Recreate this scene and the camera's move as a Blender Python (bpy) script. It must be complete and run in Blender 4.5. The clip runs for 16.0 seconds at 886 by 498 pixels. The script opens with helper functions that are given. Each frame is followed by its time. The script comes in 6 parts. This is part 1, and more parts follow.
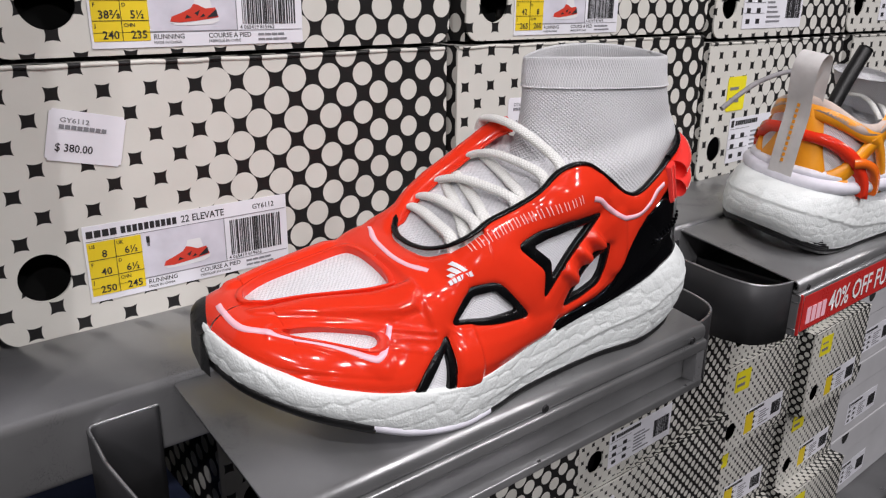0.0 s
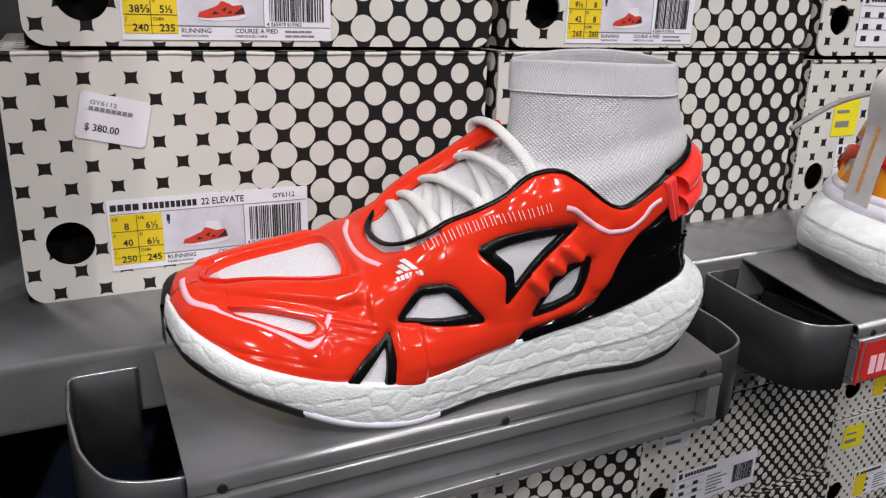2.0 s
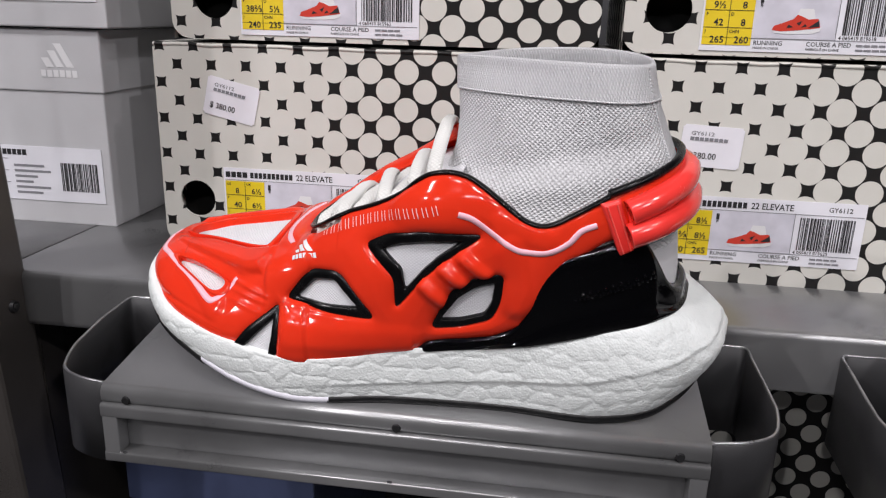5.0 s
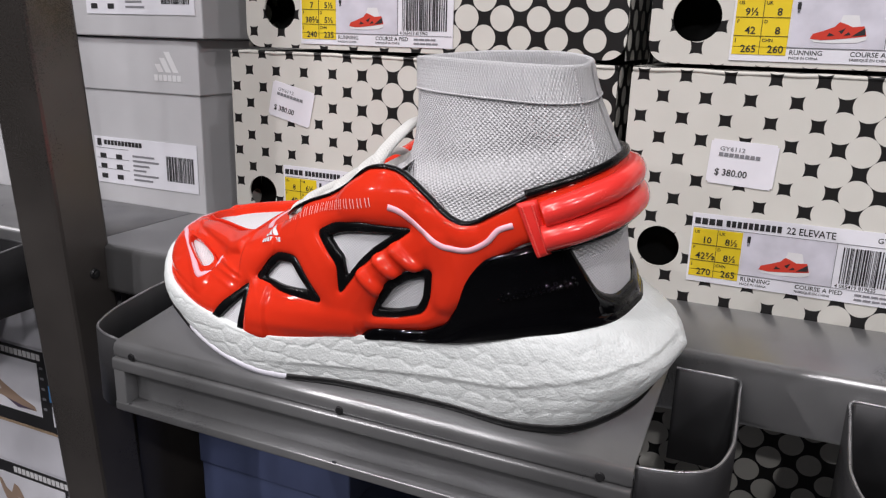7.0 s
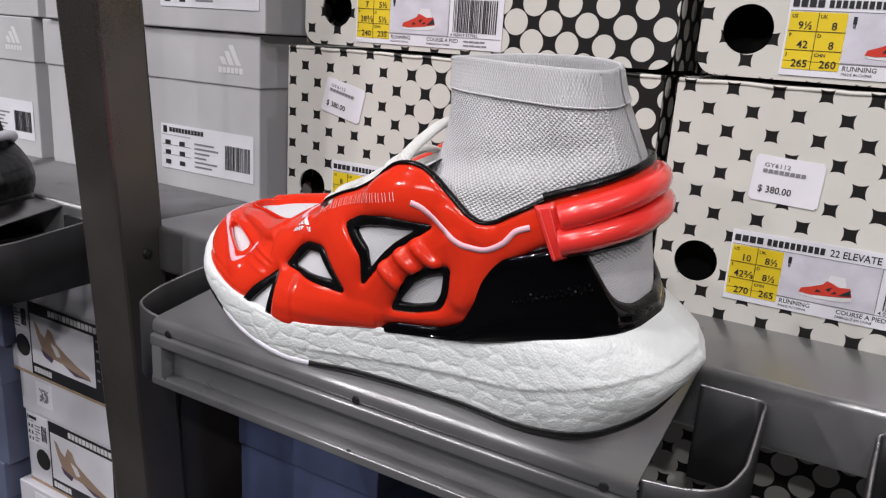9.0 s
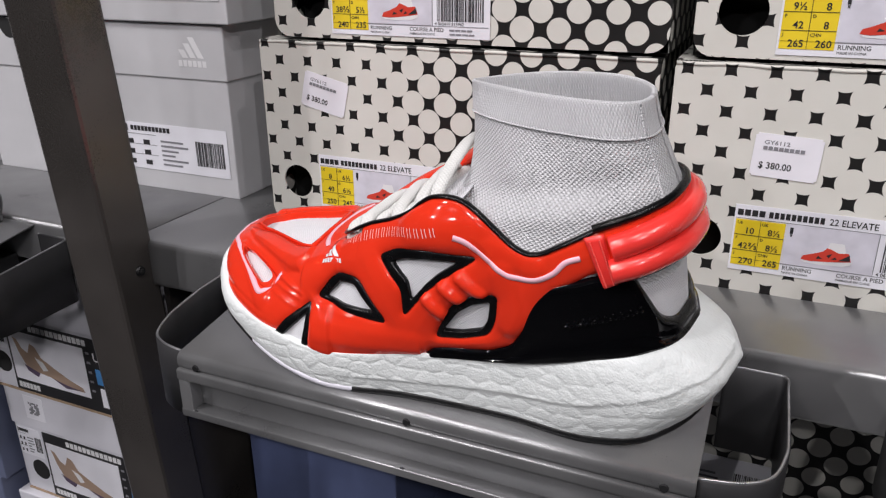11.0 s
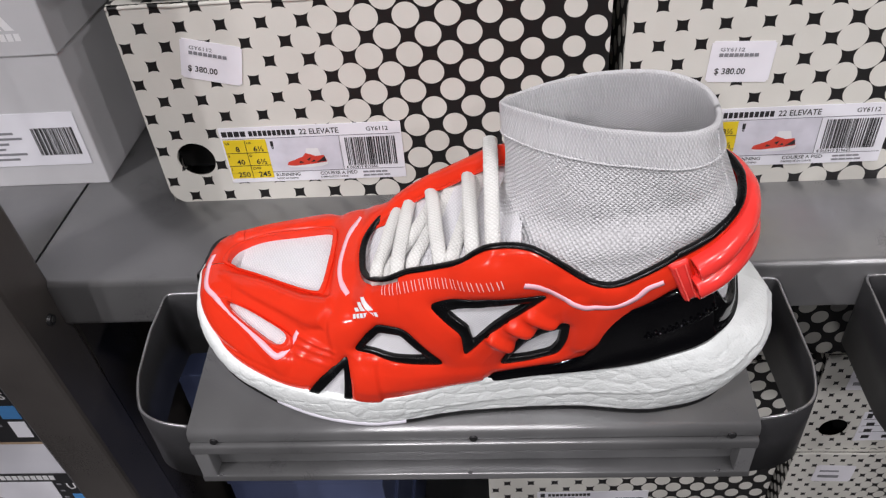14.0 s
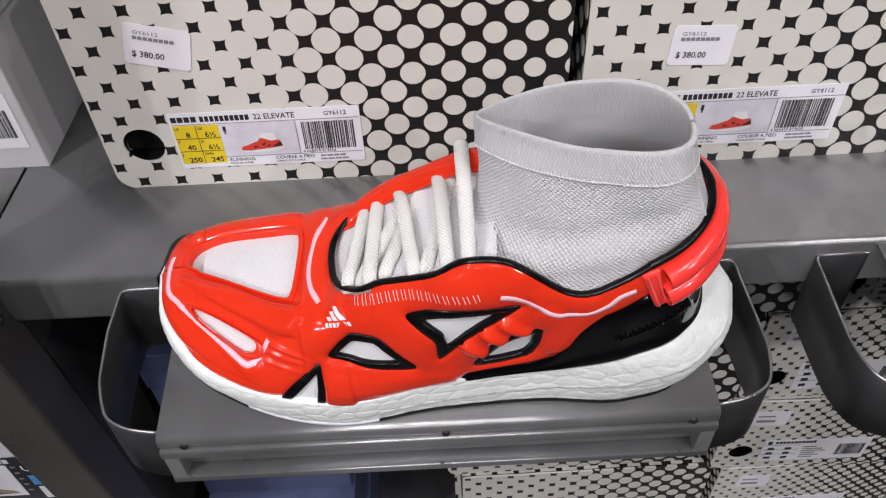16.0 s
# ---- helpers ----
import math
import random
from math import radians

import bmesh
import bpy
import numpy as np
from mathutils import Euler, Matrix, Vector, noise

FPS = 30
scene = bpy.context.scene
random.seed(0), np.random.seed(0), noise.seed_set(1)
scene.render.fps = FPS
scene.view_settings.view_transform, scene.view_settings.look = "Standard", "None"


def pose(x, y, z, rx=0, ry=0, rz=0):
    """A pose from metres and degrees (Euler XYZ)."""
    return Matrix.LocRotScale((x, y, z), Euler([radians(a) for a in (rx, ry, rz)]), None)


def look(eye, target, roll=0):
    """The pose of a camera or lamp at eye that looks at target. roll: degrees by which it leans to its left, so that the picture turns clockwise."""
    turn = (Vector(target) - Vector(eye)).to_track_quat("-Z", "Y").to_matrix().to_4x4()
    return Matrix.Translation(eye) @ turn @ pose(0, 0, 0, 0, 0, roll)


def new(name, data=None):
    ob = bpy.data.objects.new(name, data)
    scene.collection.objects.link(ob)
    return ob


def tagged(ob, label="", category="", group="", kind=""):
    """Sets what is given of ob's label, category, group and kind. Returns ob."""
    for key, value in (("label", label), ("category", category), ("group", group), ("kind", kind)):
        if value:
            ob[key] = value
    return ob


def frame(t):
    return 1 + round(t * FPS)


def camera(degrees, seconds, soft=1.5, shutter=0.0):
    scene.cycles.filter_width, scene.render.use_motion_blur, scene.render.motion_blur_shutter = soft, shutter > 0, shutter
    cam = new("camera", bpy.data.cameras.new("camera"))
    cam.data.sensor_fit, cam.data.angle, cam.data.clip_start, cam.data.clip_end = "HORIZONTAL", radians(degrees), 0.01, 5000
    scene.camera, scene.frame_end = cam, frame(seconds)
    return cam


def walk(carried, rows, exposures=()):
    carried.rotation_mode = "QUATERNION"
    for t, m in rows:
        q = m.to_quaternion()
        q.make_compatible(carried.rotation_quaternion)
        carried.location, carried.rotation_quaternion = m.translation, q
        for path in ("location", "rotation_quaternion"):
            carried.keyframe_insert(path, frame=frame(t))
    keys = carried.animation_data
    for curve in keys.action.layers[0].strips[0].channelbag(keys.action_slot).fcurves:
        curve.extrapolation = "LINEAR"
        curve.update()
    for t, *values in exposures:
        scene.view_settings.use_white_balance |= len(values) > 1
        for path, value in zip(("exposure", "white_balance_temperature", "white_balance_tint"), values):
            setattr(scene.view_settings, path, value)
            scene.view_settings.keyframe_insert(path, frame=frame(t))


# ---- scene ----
cam = camera(59.9, 16.0, soft=1.25)
PATH = [
    (0, (-0.2582, -0.2338, 1.2969), (0.3475, 0.4957, 0.9792), 0.69),
    (0.5, (-0.2570, -0.2342, 1.2956), (0.3322, 0.5098, 0.9803), 0.86),
    (1, (-0.2412, -0.2482, 1.2936), (0.3120, 0.5245, 0.9820), 1.08),
    (1.5, (-0.2154, -0.2706, 1.2923), (0.2842, 0.5393, 0.9849), 1.32),
    (2, (-0.1783, -0.2868, 1.2916), (0.2517, 0.5631, 0.9871), 1.73),
    (2.5, (-0.1429, -0.2997, 1.2923), (0.2037, 0.5869, 0.9859), 2.06),
    (3, (-0.1037, -0.3092, 1.2915), (0.1503, 0.6088, 0.9870), 2.37),
    (3.5, (-0.0613, -0.3138, 1.2865), (0.0937, 0.6269, 0.9850), 2.50),
    (4, (-0.0180, -0.3224, 1.2849), (0.0352, 0.6306, 0.9866), 2.41),
    (6.5, (0.1719, -0.3018, 1.2808), (-0.1778, 0.5942, 1.0073), 1.03),
    (7, (0.1894, -0.2963, 1.2769), (-0.2046, 0.5825, 1.0075), 1.62),
    (7.5, (0.1998, -0.2949, 1.2756), (-0.2308, 0.5677, 1.0098), 2.23),
    (8, (0.2084, -0.2918, 1.2738), (-0.2478, 0.5584, 1.0110), 2.85),
    (8.5, (0.2143, -0.2883, 1.2744), (-0.2565, 0.5530, 1.0088), 3.42),
    (9, (0.2113, -0.2895, 1.2753), (-0.2640, 0.5490, 1.0091), 3.81),
    (11.5, (0.1324, -0.3028, 1.3427), (-0.1875, 0.5467, 0.9233), -1.82),
    (12, (0.1035, -0.2884, 1.3584), (-0.1502, 0.5549, 0.8846), -3.05),
    (12.5, (0.0806, -0.2740, 1.3778), (-0.1167, 0.5543, 0.8533), -4.21),
    (13, (0.0580, -0.2630, 1.3944), (-0.0890, 0.5449, 0.8238), -5.03),
    (13.5, (0.0340, -0.2505, 1.4127), (-0.0724, 0.5363, 0.8048), -5.34),
    (14, (0.0193, -0.2429, 1.4258), (-0.0525, 0.5220, 0.7856), -5.19),
    (14.5, (0.0079, -0.2341, 1.4374), (-0.0363, 0.5091, 0.7698), -4.65),
    (15, (0.0052, -0.2255, 1.4429), (-0.0192, 0.4998, 0.7550), -4.10),
    (15.5, (0.0045, -0.2177, 1.4474), (-0.0042, 0.4924, 0.7433), -3.35),
    (16, (0.0049, -0.2158, 1.4514), (0.0095, 0.4855, 0.7385), -2.60),
]
walk(cam, [(t, look(eye, at, roll)) for t, eye, at, roll in PATH])

# ---------------------------------------------------------------- world and light
world = bpy.data.worlds.new("world")
scene.world = world
world.use_nodes = True
world.node_tree.nodes["Background"].inputs[0].default_value = (0.9, 0.95, 1.0, 1)
world.node_tree.nodes["Background"].inputs[1].default_value = 0.01


def spot_panel(x, y, z, size, watts, tx, ty, tz, col=(1.0, 0.958, 0.985)):
    """A round ceiling downlight."""
    lamp = bpy.data.lights.new("ceiling_lamp", "AREA")
    lamp.shape, lamp.size, lamp.energy, lamp.color = "DISK", size, watts, col
    ob = new("ceiling_lamp", lamp)
    ob.matrix_world = look((x, y, z), (tx, ty, tz))
    return ob


CEIL = 3.0
for lx, ly, w in ((-1.25, -1.0, 46), (-0.30, -0.75, 22), (0.5, -0.95, 26), (1.3, -0.8, 20), (1.9, -2.1, 58), (-0.95, -3.0, 38), (0.6, -2.7, 30), (0.0, -1.45, 19), (-2.0, -2.2, 88)):
    spot_panel(lx, ly, CEIL - 0.03, 0.075, w * 0.338, lx * 0.6, 0.1, 1.1)

# ---------------------------------------------------------------- materials


class Mat:
    """A node material with a few shorthands."""

    def __init__(self, name, colour=(0.8, 0.8, 0.8), rough=0.5, metal=0.0, coat=0.0, spec=0.5):
        self.m = bpy.data.materials.new(name)
        self.m.use_nodes = True
        self.t = self.m.node_tree
        self.b = self.t.nodes["Principled BSDF"]
        self.set("Base Color", (*colour, 1))
        self.set("Roughness", rough)
        self.set("Metallic", metal)
        self.set("Coat Weight", coat)
        self.set("Coat Roughness", 0.04)
        self.set("Specular IOR Level", spec)

    def set(self, key, v):
        self.b.inputs[key].default_value = v

    def node(self, kind, **values):
        n = self.t.nodes.new(kind)
        for k, v in values.items():
            n.inputs[k.replace("_", " ")].default_value = v
        return n

    def link(self, a, b):
        self.t.links.new(a, b)

    def coords(self, which="Object"):
        return self.t.nodes.new("ShaderNodeTexCoord").outputs[which]

    def attr(self, name):
        n = self.t.nodes.new("ShaderNodeAttribute")
        n.attribute_name = name
        return n.outputs["Vector"]

    def math(self, op, a, b=None, c=None):
        n = self.t.nodes.new("ShaderNodeMath")
        n.operation = op
        for i, v in enumerate((a, b, c)):
            if v is None:
                continue
            if isinstance(v, (int, float)):
                n.inputs[i].default_value = v
            else:
                self.link(v, n.inputs[i])
        return n.outputs[0]

    def noise(self, vec, scale, detail=3.0, rough=0.5):
        n = self.node("ShaderNodeTexNoise", Scale=scale, Detail=detail, Roughness=rough)
        self.link(vec, n.inputs["Vector"])
        return n.outputs["Fac"]

    def mix(self, fac, a, b):
        n = self.t.nodes.new("ShaderNodeMix")
        n.data_type = "RGBA"
        if isinstance(fac, (int, float)):
            n.inputs["Factor"].default_value = fac
        else:
            self.link(fac, n.inputs["Factor"])
        for i, v in ((6, a), (7, b)):
            if isinstance(v, tuple):
                n.inputs[i].default_value = (*v, 1)
            else:
                self.link(v, n.inputs[i])
        return n.outputs[2]

    def ramp(self, v, lo, hi, a=0.0, b=1.0):
        n = self.node("ShaderNodeMapRange", From_Min=lo, From_Max=hi, To_Min=a, To_Max=b)
        self.link(v, n.inputs["Value"])
        return n.outputs["Result"]

    def bump(self, height, distance, strength=1.0):
        n = self.node("ShaderNodeBump", Strength=strength, Distance=distance)
        self.link(height, n.inputs["Height"])
        old = self.b.inputs["Normal"].links
        if old:
            self.link(old[0].from_socket, n.inputs["Normal"])
        self.link(n.outputs["Normal"], self.b.inputs["Normal"])

    def colour(self, sock):
        self.link(sock, self.b.inputs["Base Color"])

    def rough(self, sock):
        self.link(sock, self.b.inputs["Roughness"])


def worn(name, colour, rough, metal=0.0, coat=0.0, scale=40, amount=0.12, bump=0.0, fine=900):
    """A surface with stains at one scale and grain at another."""
    m = Mat(name, colour, rough, metal, coat)
    v = m.coords()
    n = m.noise(v, scale, 5)
    dark = tuple(c * (1 - amount) for c in colour)
    light = tuple(min(1, c * (1 + amount)) for c in colour)
    m.colour(m.mix(m.ramp(n, 0.35, 0.65), dark, light))
    g = m.noise(v, fine, 2)
    m.rough(m.math("ADD", m.ramp(n, 0.3, 0.7, rough - 0.06, rough + 0.06), m.ramp(g, 0.3, 0.7, -0.03, 0.03)))
    if bump:
        m.bump(g, bump)
    return m.m


STEEL = worn("grey_powder_coated_steel", (0.325, 0.327, 0.332), 0.33, 0.68, scale=18, amount=0.10, bump=0.00004, fine=2600)
STEEL_DARK = worn("dark_powder_coated_steel", (0.034, 0.034, 0.036), 0.40, 0.2, scale=14, amount=0.14, bump=0.00004, fine=2400)
POST = worn("dark_post_steel", (0.13, 0.118, 0.11), 0.32, 0.7, scale=10, amount=0.15)
EDGE = worn("bare_edge_steel", (0.42, 0.42, 0.43), 0.32, 0.9, scale=60, amount=0.2)
# near-black that stands for the shade inside holes, notches and sockets
HOLE_SHADE = Mat("hole_shade_black", (0.012, 0.012, 0.012), 0.9).m
BOLT = worn("bolt_steel", (0.04, 0.04, 0.042), 0.45, 0.7)

RED = Mat("glossy_red_tpu", (0.90, 0.034, 0.012), 0.12, 0, 0.0, 0.34)
_v = RED.coords()
RED.colour(RED.mix(RED.ramp(RED.noise(_v, 35, 4), 0.3, 0.7), (0.76, 0.036, 0.013), (0.84, 0.043, 0.016)))
RED.rough(RED.ramp(RED.noise(_v, 160, 4), 0.35, 0.7, 0.09, 0.15))
RED.bump(RED.noise(_v, 60, 2), 0.00025, 0.04)
RED.set("Subsurface Weight", 0.06)
RED.set("Subsurface Radius", (0.004, 0.001, 0.0005))
_tr = RED.node("ShaderNodeBsdfTranslucent", Color=(0.95, 0.05, 0.02, 1))
_mx = RED.node("ShaderNodeMixShader", Fac=0.07)
RED.link(RED.b.outputs[0], _mx.inputs[1])
RED.link(_tr.outputs[0], _mx.inputs[2])
RED.link(_mx.outputs[0], RED.t.nodes["Material Output"].inputs["Surface"])
RED = RED.m
CORAL = worn("coral_heel_tube", (0.90, 0.050, 0.042), 0.20, 0, 0.5, scale=60, amount=0.05)
BLACK_SOFT = worn("satin_black_rim", (0.004, 0.004, 0.0045), 0.24, 0, 0.0, scale=120, amount=0.3)
BLACK_SOFT.node_tree.nodes["Principled BSDF"].inputs["Specular IOR Level"].default_value = 0.25
BLACK_GLOSS = Mat("gloss_black_counter", (0.002, 0.002, 0.0026), 0.05, 0, 0.0, 0.32)
_v = BLACK_GLOSS.coords()
BLACK_GLOSS.bump(BLACK_GLOSS.noise(_v, 110, 3), 0.0005, 0.32)
BLACK_GLOSS.rough(BLACK_GLOSS.ramp(BLACK_GLOSS.noise(_v, 300, 3), 0.4, 0.7, 0.03, 0.08))
BLACK_GLOSS = BLACK_GLOSS.m
RUBBER = worn("black_rubber", (0.004, 0.004, 0.0045), 0.45, scale=90, amount=0.3, bump=0.0002, fine=700)
PINK = Mat("pale_pink_print", (0.90, 0.52, 0.60), 0.35).m
PRINT_PALE = Mat("pale_print_on_shell", (0.88, 0.55, 0.52), 0.4).m
STITCH = Mat("red_thread", (0.90, 0.10, 0.08), 0.6).m
NAVYCARD = worn("navy_card", (0.075, 0.095, 0.185), 0.4, scale=9, amount=0.2, bump=0.00004)
PATCH = worn("white_rubber_patch", (0.74, 0.73, 0.80), 0.45, scale=120, amount=0.05)


def knit(name, colour, pitch, row, depth, gap_shade=0.84, through_light=0.0):
    """A staggered lattice of raised stitches, with the shade between them put into the colour."""
    m = Mat(name, colour, 0.85, 0, 0, 0.25)
    sep = m.t.nodes.new("ShaderNodeSeparateXYZ")
    m.link(m.attr("weave"), sep.inputs[0])
    fuzz = m.noise(m.coords(), 2600, 3)
    wob = m.math("MULTIPLY", m.noise(m.coords(), 240, 2), 0.7)
    u = m.math("ADD", m.math("DIVIDE", sep.outputs[0], pitch), wob)
    v = m.math("DIVIDE", sep.outputs[1], row)
    a = m.math("SINE", m.math("MULTIPLY", m.math("FRACT", m.math("ADD", u, v)), math.pi))
    b = m.math("SINE", m.math("MULTIPLY", m.math("FRACT", m.math("SUBTRACT", u, v)), math.pi))
    h = m.math("POWER", m.math("MULTIPLY", a, b), 0.8)
    m.bump(m.math("ADD", h, m.math("MULTIPLY", fuzz, 0.9)), depth)
    big = m.noise(m.coords(), 55, 3)
    # low spots between stitches get their shade from this darker colour, over random tone
    d = tuple(c * gap_shade for c in colour)
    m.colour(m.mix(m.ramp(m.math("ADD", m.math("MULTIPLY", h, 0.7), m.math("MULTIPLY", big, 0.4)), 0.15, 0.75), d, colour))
    m.set("Sheen Weight", 0.2)
    if through_light:
        tr = m.t.nodes.new("ShaderNodeBsdfTranslucent")
        m.link(m.b.inputs["Base Color"].links[0].from_socket, tr.inputs["Color"])
        m.link(m.b.inputs["Normal"].links[0].from_socket, tr.inputs["Normal"])
        mx = m.t.nodes.new("ShaderNodeMixShader")
        mx.inputs[0].default_value = through_light
        m.link(m.b.outputs[0], mx.inputs[1])
        m.link(tr.outputs[0], mx.inputs[2])
        m.link(mx.outputs[0], m.t.nodes["Material Output"].inputs["Surface"])
    return m.m


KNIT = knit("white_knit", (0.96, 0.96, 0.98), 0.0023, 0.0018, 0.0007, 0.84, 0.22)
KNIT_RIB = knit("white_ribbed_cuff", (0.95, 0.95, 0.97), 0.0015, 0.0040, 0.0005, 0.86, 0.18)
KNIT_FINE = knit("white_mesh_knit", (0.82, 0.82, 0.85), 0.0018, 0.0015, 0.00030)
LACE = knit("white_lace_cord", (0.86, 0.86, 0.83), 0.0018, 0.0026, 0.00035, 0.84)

FOAM = Mat("white_expanded_foam", (0.93, 0.93, 0.92), 0.42, 0, 0, 0.4)
_v = FOAM.attr("weave")
_vo = FOAM.node("ShaderNodeTexVoronoi", Scale=900)
FOAM.link(_v, _vo.inputs["Vector"])
FOAM.bump(_vo.outputs["Distance"], 0.00025, 0.8)
FOAM.bump(FOAM.noise(_v, 2200, 2), 0.0001, 0.6)
FOAM.colour(FOAM.mix(FOAM.ramp(FOAM.noise(FOAM.coords(), 45, 4), 0.35, 0.7), (0.77, 0.805, 0.795), (0.83, 0.865, 0.855)))
FOAM.set("Subsurface Weight", 0.15)
FOAM.set("Subsurface Radius", (0.003, 0.003, 0.003))
FOAM = FOAM.m


def dotted(name):
    """Cream card printed with black between a tilted lattice of dots that shrink along u."""
    m = Mat(name, (0.8, 0.78, 0.7), 0.38, 0, 0, 0.3)
    uv = m.attr("weave")
    sep = m.t.nodes.new("ShaderNodeSeparateXYZ")
    m.link(uv, sep.inputs[0])
    u, v = sep.outputs[0], sep.outputs[1]
    d = 0.0172
    s = 0.70711 / d
    p = m.math("SUBTRACT", m.math("FRACT", m.math("MULTIPLY", m.math("ADD", u, v), s)), 0.5)
    q = m.math("SUBTRACT", m.math("FRACT", m.math("MULTIPLY", m.math("SUBTRACT", u, v), s)), 0.5)
    r = m.math("MULTIPLY", m.math("SQRT", m.math("ADD", m.math("MULTIPLY", p, p), m.math("MULTIPLY", q, q))), d)
    rad = m.ramp(u, 0.07, 0.27, 0.0092, 0.0064)
    edge = m.ramp(m.math("SUBTRACT", r, rad), -0.00012, 0.00012)
    n = m.noise(m.coords(), 30, 4)
    cream = m.mix(m.ramp(n, 0.3, 0.75), (0.62, 0.61, 0.56), (0.67, 0.66, 0.61))
    m.colour(m.mix(edge, cream, (0.014, 0.0135, 0.0135)))
    m.bump(m.noise(m.coords(), 500, 3), 0.00006, 0.6)
    m.rough(m.ramp(n, 0.3, 0.7, 0.34, 0.46))
    return m.m


DOTS = dotted("dotted_shoebox_card")
CREAM = worn("cream_card_edge", (0.76, 0.745, 0.68), 0.6, scale=60, amount=0.06)
GREYCARD = worn("light_grey_card", (0.52, 0.52, 0.535), 0.55, scale=14, amount=0.05, bump=0.00004)
BLUECARD = worn("blue_grey_card", (0.12, 0.14, 0.22), 0.55, scale=12, amount=0.06, bump=0.00004)
WHITECARD = worn("pale_lilac_card", (0.66, 0.66, 0.71), 0.5, scale=14, amount=0.05)
BROWNCARD = worn("raw_cardboard", (0.36, 0.26, 0.17), 0.8, scale=80, amount=0.1)
PAPER = worn("white_label_paper", (0.78, 0.78, 0.83), 0.4, scale=25, amount=0.04)
PRICE = worn("price_sticker_paper", (0.80, 0.79, 0.84), 0.45, scale=25, amount=0.04)
YELLOW = worn("yellow_size_panel", (0.78, 0.58, 0.02), 0.45, scale=30, amount=0.05)
YELLOWSTICK = worn("yellow_sticker", (0.85, 0.74, 0.02), 0.45, scale=30, amount=0.05)
INK = Mat("black_ink", (0.02, 0.02, 0.022), 0.5).m
INK_FAINT = Mat("grey_ink", (0.22, 0.22, 0.24), 0.5).m
PHOTO = worn("pale_photo_print", (0.64, 0.63, 0.70), 0.4, scale=60, amount=0.10)
PHOTO_RED = Mat("red_photo_print", (0.60, 0.05, 0.03), 0.4).m
PHOTO_TAN = Mat("tan_photo_print", (0.38, 0.27, 0.20), 0.4).m
PHOTO_PLUM = Mat("plum_photo_print", (0.10, 0.07, 0.12), 0.4).m
WHITEPRINT = Mat("white_print", (0.75, 0.75, 0.76), 0.5).m
SIGNRED = worn("red_sign_card", (0.50, 0.026, 0.024), 0.3, scale=30, amount=0.05)
ORANGE = worn("orange_tpu_cage", (0.86, 0.33, 0.012), 0.35, 0, 0.2, scale=60, amount=0.06)
SIGNBLUE = Mat("blue_label_print", (0.08, 0.28, 0.62), 0.45).m
FLOOR = worn("grey_vinyl_floor", (0.055, 0.055, 0.058), 0.35, scale=6, amount=0.08)
WALLMAT = worn("dark_store_wall", (0.022, 0.022, 0.023), 0.7, scale=5, amount=0.05)
BACKPANEL = worn("dark_back_panel", (0.05, 0.05, 0.055), 0.6, scale=8, amount=0.1)
CEILMAT = worn("dark_ceiling", (0.02, 0.02, 0.021), 0.8, scale=5, amount=0.05)
BLACKKNIT = worn("black_textile", (0.012, 0.012, 0.014), 0.8, scale=200, amount=0.4, bump=0.0006, fine=700)

# ---------------------------------------------------------------- mesh helpers


def put(name, me, mat, parent=None, label="", smooth=True):
    me.materials.append(mat)
    if smooth:
        me.polygons.foreach_set("use_smooth", np.ones(len(me.polygons), dtype=bool))
    ob = new(name, me)
    if parent is not None:
        ob.parent = parent
    if label:
        ob["label"] = label
    return ob


def part(name, bm, mat, parent=None, label="", smooth=False):
    me = bpy.data.meshes.new(name)
    bm.to_mesh(me)
    bm.free()
    return put(name, me, mat, parent, label, smooth)


def sheet(name, verts, faces, mat, parent=None, label="", weave=None, smooth=True):
    """A mesh from arrays; weave: metres along the surface, for knits and prints."""
    me = bpy.data.meshes.new(name)
    me.from_pydata([tuple(v) for v in np.asarray(verts).tolist()], [], np.asarray(faces).tolist() if not isinstance(faces, list) else faces)
    if weave is not None:
        a = me.attributes.new("weave", "FLOAT_VECTOR", "POINT")
        a.data.foreach_set("vector", np.asarray(weave, dtype=np.float32).ravel())
    return put(name, me, mat, parent, label, smooth)


def quads(n, m, closed_n=False, closed_m=False):
    """Faces of an n x m grid of vertices."""
    i = np.arange(n if closed_n else n - 1)
    j = np.arange(m if closed_m else m - 1)
    i, j = np.meshgrid(i, j, indexing="ij")
    i2, j2 = (i + 1) % n, (j + 1) % m
    return np.stack([i * m + j, i2 * m + j, i2 * m + j2, i * m + j2], -1).reshape(-1, 4)


def box_bm(x0, y0, z0, x1, y1, z1, bevel=0.0, seg=2, bm=None):
    bm = bm or bmesh.new()
    r = bmesh.ops.create_cube(bm, size=1.0)
    bmesh.ops.transform(bm, matrix=Matrix.LocRotScale(((x0 + x1) / 2, (y0 + y1) / 2, (z0 + z1) / 2), None, (x1 - x0, y1 - y0, z1 - z0)), verts=r["verts"])
    if bevel:
        es = list({e for v in r["verts"] for e in v.link_edges})
        bmesh.ops.bevel(bm, geom=es, offset=bevel, segments=seg, affect="EDGES", profile=0.5)
    return bm


